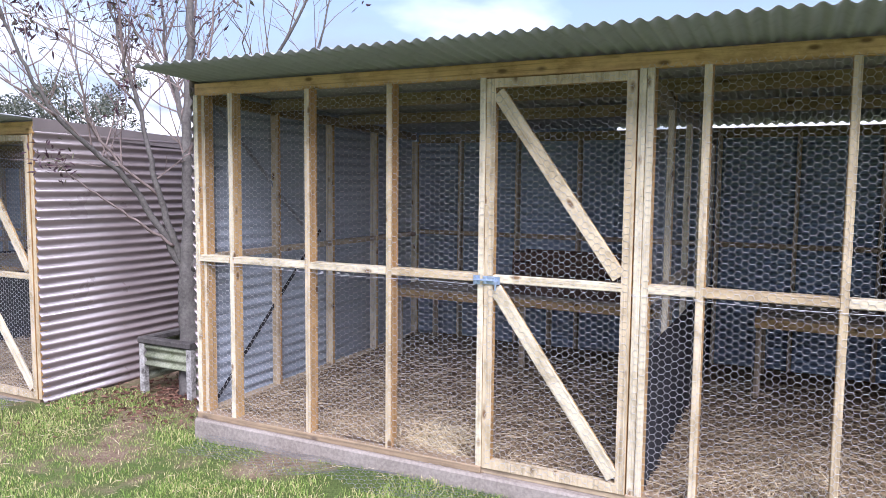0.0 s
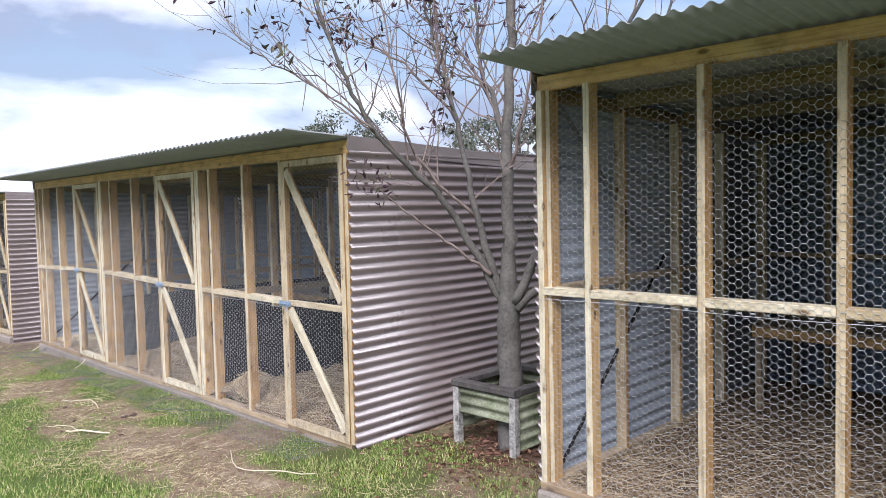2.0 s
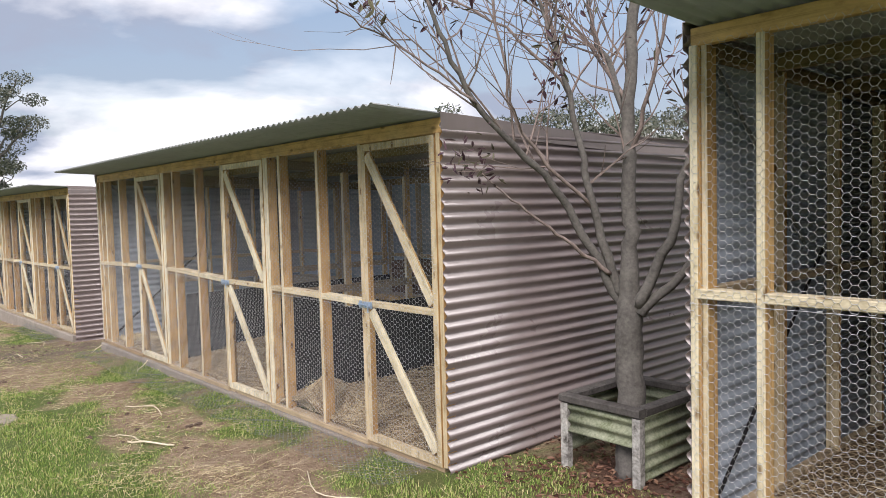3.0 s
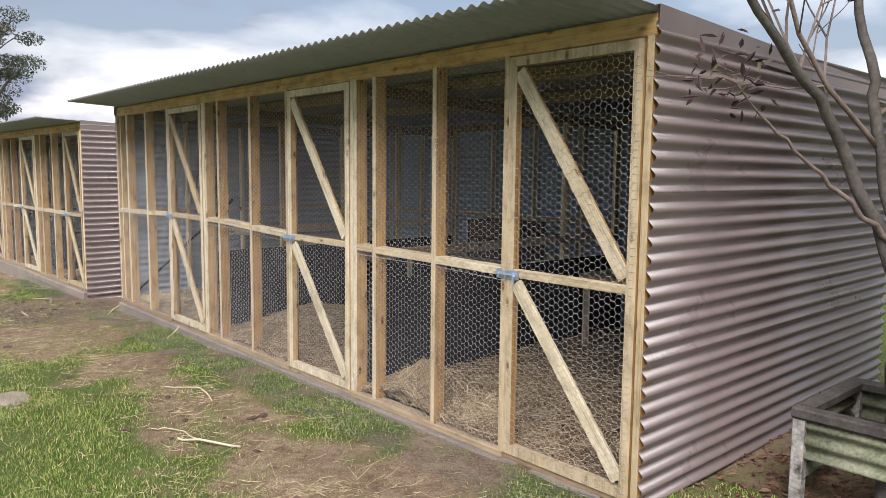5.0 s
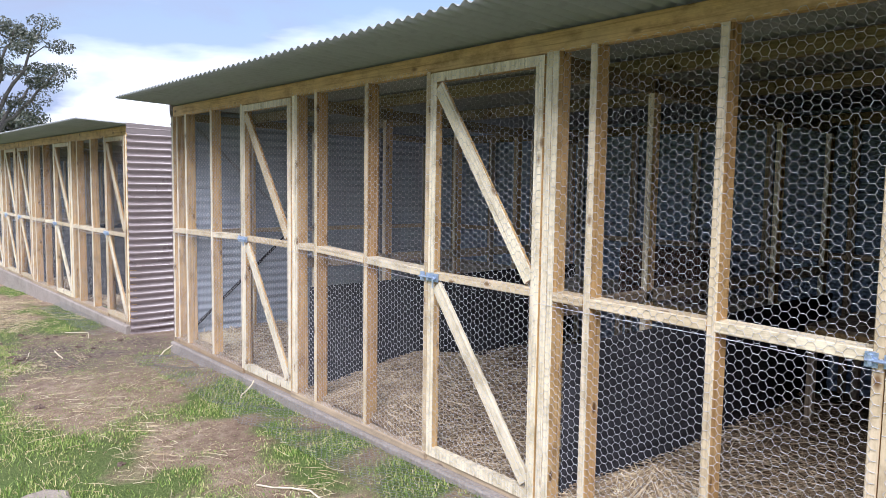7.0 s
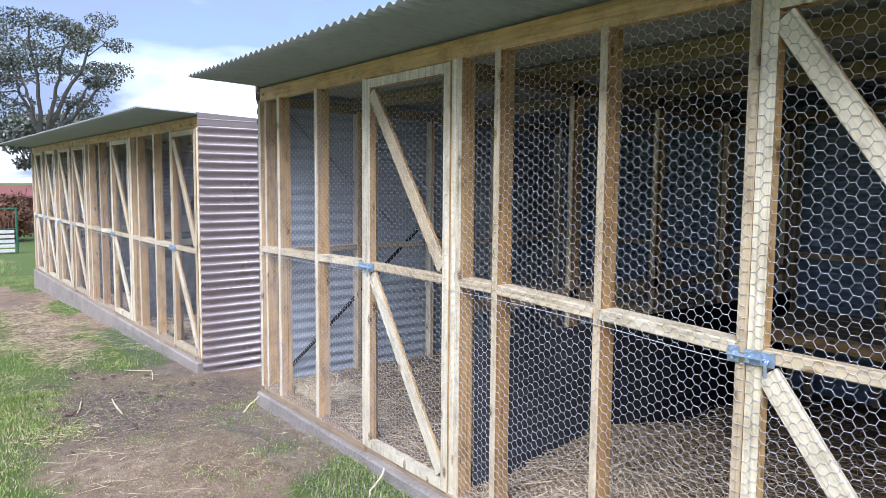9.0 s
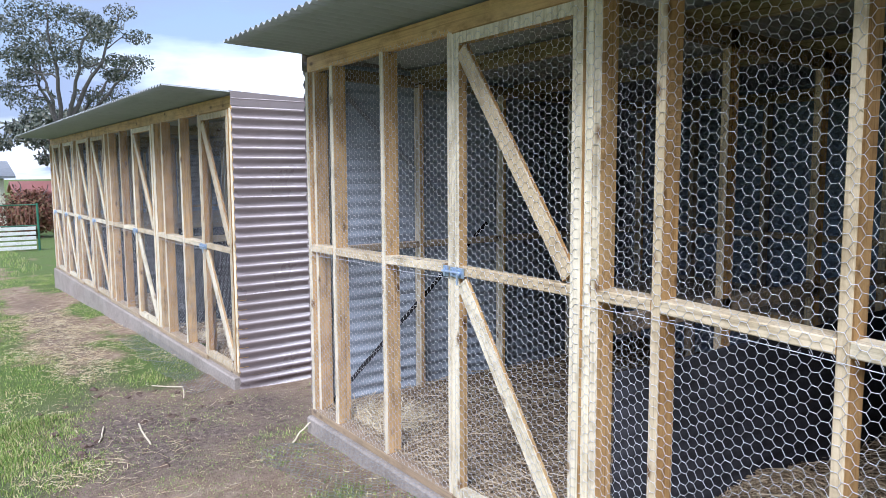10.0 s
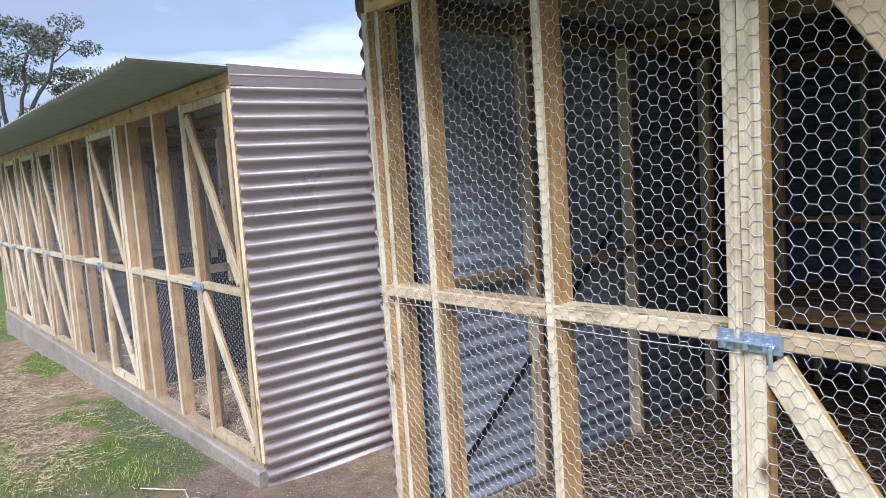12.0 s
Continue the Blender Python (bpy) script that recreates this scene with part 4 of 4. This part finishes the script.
rng = np.random.default_rng(8)
n = 44000
x, y = rng.uniform(-20, 0.3, n), 0.9 + 2.7 * rng.beta(1.6, 1.2, n)
cl = fbm(x * 1.1 + 7, y * 1.5, 55)
band = np.exp(-((y - 2.6) / 0.4) ** 2)
wet = np.exp(-((x + 13.3) / 1.0) ** 2)
keep = rng.random(n) < np.clip((cl - 0.575 + 0.12 * band - 0.25 * wet - 0.13 * np.clip((x + 7.2) / 1.5, 0, 1)) * 6, 0.05, 1)
x, y = x[keep], y[keep]
n = len(x)
a, l = rng.uniform(0, 2 * math.pi, n), rng.uniform(0.02, 0.09, n) * np.where(rng.random(n) < 0.05, 2.0, 1)
# drifts of longer straw
for cx_, cy_, rad, cnt in ((-9.9, 2.5, 0.22, 150), (-10.5, 2.62, 0.2, 90), (-8.6, 2.72, 0.24, 130), (-8.0, 2.42, 0.26, 110), (-7.55, 3.2, 0.16, 80), (-16.2, 3.02, 0.3, 220), (-15.4, 3.3, 0.25, 90),
                           (-9.5, 2.15, 0.3, 90), (-11.3, 2.35, 0.3, 80), (-10.7, 1.9, 0.3, 80), (-6.6, 2.75, 0.3, 90), (-7.0, 2.3, 0.3, 80), (-12.0, 2.2, 0.3, 60), (-17.5, 2.6, 0.4, 160), (-9.0, 3.2, 0.2, 40), (-18.8, 2.8, 0.4, 120)):
    cnt = int(cnt * 0.33)
    x, y = np.append(x, rng.normal(cx_, rad * 1.15, cnt)), np.append(y, np.minimum(rng.normal(cy_, rad * 0.6, cnt), 3.45))
    a, l = np.append(a, rng.normal(rng.uniform(0, 3), 0.8, cnt)), np.append(l, rng.uniform(0.06, 0.22, cnt))
n = len(x)
x2, y2 = x + np.cos(a) * l, np.minimum(y + np.sin(a) * l, 3.57)
xm, ym = (x + x2) / 2, (y + y2) / 2
p0 = np.stack([x, y, ground_z(x, y) + rng.uniform(0.006, 0.03, n)], 1)
pm = np.stack([xm, ym, ground_z(xm, ym) + rng.uniform(0.010, 0.028, n)], 1)
p1 = np.stack([x2, y2, ground_z(x2, y2) + rng.uniform(0.004, 0.03, n)], 1)
r = rng.uniform(0.0007, 0.0016, n)
v, f = prisms(np.vstack([p0, pm]), np.vstack([pm, p1]), np.concatenate([r, r]))
ob = part("scattered_straw", v, f, STRAW, None, "scattered pale dry straw on soil and grass")
tagged(ob, category="straw", kind="stuff")

# fallen leaves round the planter
lv, rng = [], np.random.default_rng(12)
for k in range(1500):
    lx, ly = rng.normal(-4.6, 0.55), rng.normal(4.25, 0.55)
    if ly < 3.57 or lx > -3.72 or lx < -5.37:
        if rng.random() < 0.9 or ly > 3.57:
            continue
    lv.append(leaf_geo((lx, ly, float(ground_z(lx, ly)) + rng.uniform(0.004, 0.02)), (rng.normal(), rng.normal(), rng.normal() * 0.2), rng.uniform(0.03, 0.06), rng.uniform(0.012, 0.024), rng))
v, f = joined(lv)
ob = part("leaf_litter", v, f, LITTER, None, "reddish-brown fallen leaves round the planter")
tagged(ob, category="leaf litter", kind="stuff")


# straw heaps thrown against the netting
for hx, hy, hr, hh, hn, base in ((-7.22, 3.84, 0.20, 0.24, 1500, 0.03), (-6.7, 3.95, 0.35, 0.10, 1500, 0.03), (-9.35, 4.0, 0.26, 0.18, 1300, 0.03), (0.05, 3.95, 0.36, 0.15, 1600, 0.17), (-2.05, 3.82, 0.30, 0.08, 1200, 0.17), (-11.9, 3.85, 0.30, 0.08, 900, 0.03), (-14.9, 3.8, 0.3, 0.10, 700, -0.04)):
    rng = np.random.default_rng(int(-hx * 100) + 900)
    gx_, gy_ = rng.normal(0, 0.6, hn), rng.normal(0, 0.6, hn)
    top_ = hh * np.exp(-(gx_ ** 2 + gy_ ** 2) * 0.9)
    c0 = np.stack([hx + gx_ * hr, np.maximum(hy + gy_ * hr, 3.66), base + top_ * rng.uniform(0.2, 1.0, hn)], 1)
    dv = rng.normal(0, 1, (hn, 3)) * np.array([[1, 1, 0.45]])
    dv /= np.linalg.norm(dv, axis=1, keepdims=True)
    ln = rng.uniform(0.05, 0.16, hn)[:, None]
    e0, e1 = c0 - dv * ln / 2, c0 + dv * ln / 2
    for e in (e0, e1):
        e[:, 1] = np.maximum(e[:, 1], 3.70)
        e[:, 2] = np.maximum(e[:, 2], base - 0.01)
    v, f = prisms(e0, e1, rng.uniform(0.0011, 0.0024, hn))
    ob = part("straw_heap", v, f, STRAW, None, "loose heap of pale straw inside the netting")
    tagged(ob, category="straw", kind="stuff")

# stalks, stone and stake outside
DRY = simple("bleached_stalk", (0.50, 0.42, 0.29), (0.70, 0.62, 0.46), 20, 120, 0.7, 0, 0.2)
STONE = simple("pale_stone", (0.24, 0.20, 0.16), (0.36, 0.31, 0.255), 9, 60, 0.9, 0, 0.8, 0.2)


def stalk(pts, r):
    line = [Vector((a, b, float(ground_z(a, b)) + dz)) for a, b, dz in pts]
    ob = part("dry_stalk", *tube(bend([tuple(q) for q in line], 3, 0.004, np.random.default_rng(int(abs(pts[0][0]) * 50))), [r] * (3 * (len(line) - 1) + 1), 6), DRY, None, "bleached dry plant stalk lying on the ground", True)
    tagged(ob, category="stalk", group="dry stalks")


stalk([(-7.80, 2.42, 0.012), (-7.66, 2.49, 0.03), (-7.41, 2.63, 0.014)], 0.0075)
stalk([(-7.69, 2.50, 0.02), (-7.95, 2.45, 0.02), (-8.12, 2.38, 0.01)], 0.004)
stalk([(-12.36, 3.56, 0.07), (-12.33, 3.50, 0.05), (-12.28, 3.40, 0.012)], 0.006)
stalk([(-10.55, 3.53, 0.09), (-10.52, 3.47, 0.05), (-10.46, 3.38, 0.012)], 0.006)
stalk([(-6.1, 3.0, 0.014), (-5.75, 2.85, 0.03), (-5.5, 2.93, 0.03), (-5.2, 3.12, 0.012)], 0.004)
stalk([(-8.9, 2.75, 0.012), (-8.6, 2.9, 0.02), (-8.35, 2.88, 0.01)], 0.005)
stalk([(-13.4, 2.75, 0.01), (-13.1, 2.715, 0.014), (-12.85, 2.70, 0.008)], 0.006)
stalk([(-13.5, 2.55, 0.01), (-13.3, 2.50, 0.012), (-13.15, 2.455, 0.008)], 0.005)
stalk([(-14.3, 3.05, 0.01), (-14.0, 3.2, 0.03), (-13.75, 3.15, 0.02)], 0.004)

rng = np.random.default_rng(5)
ring = []
for k in range(11):
    a = 2 * math.pi * k / 11
    ring.append((-9.42 + math.cos(a) * 0.19 * rng.uniform(0.8, 1.15), 1.86 + math.sin(a) * 0.14 * rng.uniform(0.8, 1.15)))
gz0 = float(ground_z(-9.42, 1.86))
v = [(a, b, gz0 - 0.03) for a, b in ring] + [(a, b, gz0 + 0.016) for a, b in ring] + [(-9.42 + (a + 9.42) * 0.86, 1.86 + (b - 1.86) * 0.86, gz0 + 0.024) for a, b in ring]
f = [[k, (k + 1) % 11, 11 + (k + 1) % 11, 11 + k] for k in range(11)] + [[11 + k, 11 + (k + 1) % 11, 22 + (k + 1) % 11, 22 + k] for k in range(11)] + [[22 + k for k in range(11)], [10 - k for k in range(11)]]
tagged(part("flat_stone", v, f, STONE, None, "pale flat stone half sunk in the grass"), category="stone")

SZ = float(ground_z(-13.62, 1.88))
star = []
for a in (90, 210, 330):
    ca, sa = math.cos(radians(a)), math.sin(radians(a))
    star.append(beam_geo((-13.62 + ca * 0.014, 1.88 + sa * 0.014, SZ - 0.05), (-13.62 + ca * 0.014, 1.74 + sa * 0.014, SZ + 1.25), 0.028, 0.005, (ca, sa, 0), 0.001))
RUST = simple("rusty_picket", (0.06, 0.042, 0.036), (0.12, 0.075, 0.055), 12, 80, 0.85, 0.2, 0.4)
tagged(part("star_picket", *joined(star), RUST, None, "leaning rusty steel star picket in the grass"), category="fence post")

# clods of dug soil by the passage between the coops
CLOD = simple("dark_clod", (0.085, 0.059, 0.047), (0.165, 0.118, 0.092), 14, 70, 0.95, 0, 0.9, 0.1)
rng = np.random.default_rng(33)
for k in range(56):
    cx_, cy_ = (rng.normal(-13.4, 0.7), rng.normal(2.6, 0.4)) if k < 46 else (rng.normal(-7.6, 0.8), rng.normal(2.7, 0.2))
    sz = rng.uniform(0.010, 0.034)
    bm = bmesh.new()
    bmesh.ops.create_icosphere(bm, subdivisions=2, radius=sz)
    for vv in bm.verts:
        vv.co *= 1 + 0.8 * noise.noise(vv.co * (1.6 / sz) + Vector((k * 3.1, 0, 0)))
        vv.co.z *= 0.6
    me = bpy.data.meshes.new("soil_clod")
    bm.to_mesh(me)
    bm.free()
    me.materials.append(CLOD)
    ob = put(new("soil_clod", me), Matrix.Translation((cx_, cy_, float(ground_z(cx_, cy_)) + sz * 0.1)))
    tagged(ob, "dark lump of dug soil on the ground", "soil clod", "soil clods")


# ---- distant trees ----
def gum_tree(x, y, height, spread_r, seed, label, clumps=26, leaf=0.30, per=210):
    """A gum: leaning trunk, forked limbs, flat clumps of small leaves with gaps."""
    rng = np.random.default_rng(seed)
    z0 = float(ground_z(x, y))
    root = thing("gum_tree", (x, y, z0), label, "tree", "distant gum trees")
    top = Vector((x, y, z0 + height))
    fork = Vector((x + rng.normal(0, 0.3), y + rng.normal(0, 0.3), z0 + height * 0.42))
    v, f = tube(bend([(x, y, z0), ((x + fork.x) / 2, (y + fork.y) / 2 + 0.15, z0 + height * 0.2), tuple(fork)], 5, 0.03, rng), [height * 0.024 * (1 - 0.03 * k) for k in range(11)], 8)
    part("trunk", v, f, BARK, root, "", True)
    tips = []
    for k in range(7):
        ang = 2 * math.pi * k / 7 + rng.normal(0, 0.25)
        rr = spread_r * rng.uniform(0.35, 0.85)
        end = Vector((x + math.cos(ang) * rr, y + math.sin(ang) * rr, z0 + height * rng.uniform(0.68, 0.95)))
        m = fork.lerp(end, 0.5) + Vector((0, 0, -height * 0.03))
        line = bend([tuple(fork - Vector((0, 0, height * 0.05))), tuple(m), tuple(end)], 5, 0.07, rng)
        v, f = tube(line, [height * 0.0115 * (1 - 0.075 * j) for j in range(len(line))], 6)
        part("limb", v, f, BARK, root, "", True)
        tips.insert(0, line[10])
        tips += [line[j] for j in (8,)]
        for s in range(3):
            e2 = line[rng.integers(5, 10)]
            e3 = e2 + Vector((rng.normal(0, 0.3), rng.normal(0, 0.3), rng.uniform(-0.1, 0.25))) * spread_r
            l2 = bend([tuple(e2), tuple(e2.lerp(e3, 0.5) + Vector((0, 0, 0.1))), tuple(e3)], 3, 0.05, rng)
            v, f = tube(l2, [height * 0.004 * (1 - 0.12 * j) for j in range(len(l2))], 4)
            part("limb", v, f, BARK, root)
            tips.insert(0, l2[-1])
    cen = np.array([tuple(q) for q in tips[:clumps]])
    extra = rng.normal(0, 1, (clumps // 2, 3))
    extra /= np.linalg.norm(extra, axis=1, keepdims=True)
    extra[:, 2] = np.abs(extra[:, 2]) * 0.9 - 0.15
    cen = np.vstack([cen, np.array([[x, y, z0 + height * 0.72]]) + extra * np.array([[spread_r * 0.8, spread_r * 0.8, height * 0.24]])])
    n = len(cen) * per
    c = np.repeat(cen, per, 0)
    size = np.repeat(rng.uniform(0.55, 1.15, len(cen)), per)[:, None] * spread_r * 0.15
    g = rng.normal(0, 1, (n, 3))
    g /= np.maximum(1, np.linalg.norm(g, axis=1, keepdims=True) / 1.4)
    p = c + g * size * np.array([[1, 1, 0.5]])
    d = rng.normal(0, 1, (n, 3))
    d[:, 2] -= 0.6
    d /= np.linalg.norm(d, axis=1, keepdims=True)
    u = np.cross(d, rng.normal(0, 1, (n, 3)))
    u /= np.linalg.norm(u, axis=1, keepdims=True)
    l = rng.uniform(0.6, 1.2, n)[:, None] * leaf
    v = np.stack([p, p + d * l * 0.5 + u * l * 0.22, p + d * l, p + d * l * 0.5 - u * l * 0.22], 1).reshape(-1, 3)
    f = np.arange(n)[:, None] * 4 + np.array([[0, 1, 2, 3]])
    part("crown", v, f, GUM, root, "open crown of drooping grey-green leaves")
    return root


gum_tree(-46.0, 7.5, 11.0, 4.0, 3, "tall spreading gum tree beyond the coops", 30, 0.16, 320)
gum_tree(-60.0, 9.0, 7.5, 4.0, 8, "low gum tree behind the tall one", 22, 0.35)
gum_tree(-40.0, -0.3, 14.5, 6.6, 5, "tall gum tree beside the lawn", 34, 0.22, 300)
gum_tree(-38.0, 28.0, 8.6, 4.2, 11, "gum tree behind the coops", 26, 0.25, 150)
gum_tree(-44.0, 26.0, 8.0, 4.0, 13, "gum tree behind the coops", 22, 0.25, 150)
gum_tree(-30.0, 36.0, 9.0, 4.6, 17, "gum tree behind the coops", 22, 0.25, 150)
gum_tree(-26.0, 40.0, 8.0, 4.2, 19, "gum tree behind the coops", 20, 0.25, 150)


# ---- house, shed, fence and bush beyond ----
CREAM = simple("cream_weatherboard", (0.66, 0.62, 0.47), (0.74, 0.70, 0.55), 2, 30, 0.7, 0, 0.1)
GREY_ROOF = simple("grey_roof", (0.17, 0.18, 0.19), (0.25, 0.26, 0.27), 2, 30, 0.6, 0, 0.1)
RED_ROOF = simple("red_roof", (0.20, 0.075, 0.065), (0.27, 0.105, 0.09), 2, 30, 0.6, 0, 0.1)
GREEN_STEEL = simple("green_steel_tube", (0.02, 0.10, 0.055), (0.03, 0.14, 0.08), 6, 40, 0.5, 0, 0.05)
PALE_BOARD = simple("pale_boards", (0.52, 0.52, 0.47), (0.66, 0.66, 0.60), 5, 40, 0.8, 0, 0.2)
RUSTY = simple("rusty_steel", (0.11, 0.06, 0.045), (0.19, 0.10, 0.065), 8, 60, 0.85, 0.2, 0.4)
GLASS_DARK, _t, _b = material("window_glass", 0.06, 0, 0.6)
_b.inputs["Base Color"].default_value = (0.03, 0.035, 0.04, 1)


def house(x, y0, y1, z0, h, wall, roof_mat, depth, rise, label, boards):
    root = thing("house", (x - depth / 2, (y0 + y1) / 2, z0), label, "house")
    n = int(h / 0.17)
    for k in range(n):
        zz = z0 + k * h / n
        v, f = beam_geo((x, y0, zz + h / n / 2), (x, y1, zz + h / n / 2), h / n - 0.006, 0.05, (0, 0, 1), 0.01)
        part("weatherboard" if boards else "wall_board", v, f, wall, root)
    v, f = beam_geo((x - depth / 2 - 0.03, y0 + 0.02, z0 + h / 2), (x - depth / 2 - 0.03, y1 - 0.02, z0 + h / 2), h, depth - 0.02, (0, 0, 1), 0.01)
    part("wall", v, f, wall, root)
    e, o = 0.45, z0 + h
    v = [(x + e, y0 - e, o), (x + e, y1 + e, o), (x - depth / 2, y1 + e, o + rise), (x - depth / 2, y0 - e, o + rise), (x - depth - e, y1 + e, o), (x - depth - e, y0 - e, o)]
    v = v + [(a, b, c + 0.12) for a, b, c in v]
    f = [[0, 1, 2, 3], [3, 2, 4, 5], [6, 9, 8, 7], [9, 11, 10, 8], [0, 6, 7, 1], [5, 4, 10, 11], [1, 7, 8, 2], [2, 8, 10, 4], [0, 3, 9, 6], [3, 5, 11, 9]]
    part("roof", v, f, roof_mat, root)
    if boards:
        w = beam_geo((x + 0.04, y1 - 2.6, z0 + 1.5), (x + 0.04, y1 - 1.5, z0 + 1.5), 1.1, 0.06, (0, 0, 1), 0.01)
        win = part("window", *w, PALE_BOARD, root)
        part("pane", *beam_geo((x + 0.075, y1 - 2.52, z0 + 1.5), (x + 0.075, y1 - 1.58, z0 + 1.5), 0.95, 0.01, (0, 0, 1), 0.002), GLASS_DARK, win)


house(-48.0, -7.5, 4.45, -1.12, 2.50, CREAM, GREY_ROOF, 7.0, 0.75, "cream weatherboard house with a low grey roof", True)
house(-57.0, 5.9, 7.7, -1.3, 1.75, RED_ROOF, RED_ROOF, 3.4, 0.6, "small red steel garden shed", False)

fence = thing("yard_gate", (-33.8, 3.6, -0.82), "green tubular gate with rusty pickets and pale boards", "gate")
FX = -33.8
gzf = float(ground_z(FX, 3.5))
for yy in (3.15, 4.3):
    part("post", *tube([(FX, yy, gzf - 0.05), (FX, yy, gzf + 1.46)], [0.035, 0.035], 8), GREEN_STEEL, fence)
for zz in (1.42, 0.78):
    part("rail", *tube([(FX, 3.15, gzf + zz), (FX, 4.3, gzf + zz)], [0.02, 0.02], 6), GREEN_STEEL, fence)
for k in range(9):
    part("picket", *tube([(FX - 0.02, 3.24 + 0.12 * k, gzf + 0.77), (FX - 0.02, 3.24 + 0.12 * k, gzf + 1.41)], [0.011, 0.011], 5), RUSTY, fence)
for k in range(5):
    beam("board", (FX + 0.05, 3.2, gzf + 0.10 + 0.15 * k), (FX + 0.05, 4.22, gzf + 0.10 + 0.15 * k), 0.10, 0.03, PALE_BOARD, fence, (0, 0, 1))

bush = thing("red_bush", (-41.0, 4.75, -0.95), "rounded reddish-brown garden bush", "bush")
rng = np.random.default_rng(71)
st = []
for k in range(16):
    a = rng.uniform(0, 6.28)
    e = Vector((-41 + math.cos(a) * rng.uniform(0.2, 1.3), 4.75 + math.sin(a) * rng.uniform(0.2, 0.9), rng.uniform(0.3, 1.3)))
    st.append(tube(bend([(-41, 4.75, -1.0), tuple(Vector((-41, 4.75, -0.2)).lerp(e, 0.5)), tuple(e)], 3, 0.04, rng), [0.03 - 0.003 * j for j in range(7)], 5))
part("stems", *joined(st), BARK, bush)
n = 5200
g = rng.normal(0, 1, (n, 3))
g /= np.linalg.norm(g, axis=1, keepdims=True)
lump = 1 + 0.22 * np.sin(g[:, 0] * 5 + 1) * np.sin(g[:, 1] * 6) + 0.15 * np.sin(g[:, 2] * 9)
p = np.array([[-41, 4.75, -0.02]]) + g * (rng.uniform(0.45, 1.0, n) * lump)[:, None] * np.array([[1.2, 1.1, 0.95]])
d = rng.normal(0, 1, (n, 3))
d /= np.linalg.norm(d, axis=1, keepdims=True)
u = np.cross(d, g)
u /= np.maximum(1e-6, np.linalg.norm(u, axis=1, keepdims=True))
v = np.stack([p, p + d * 0.07 + u * 0.04, p + d * 0.15, p + d * 0.07 - u * 0.04], 1).reshape(-1, 3)
part("foliage", v, np.arange(n)[:, None] * 4 + np.array([[0, 1, 2, 3]]), RED_BUSH, bush)
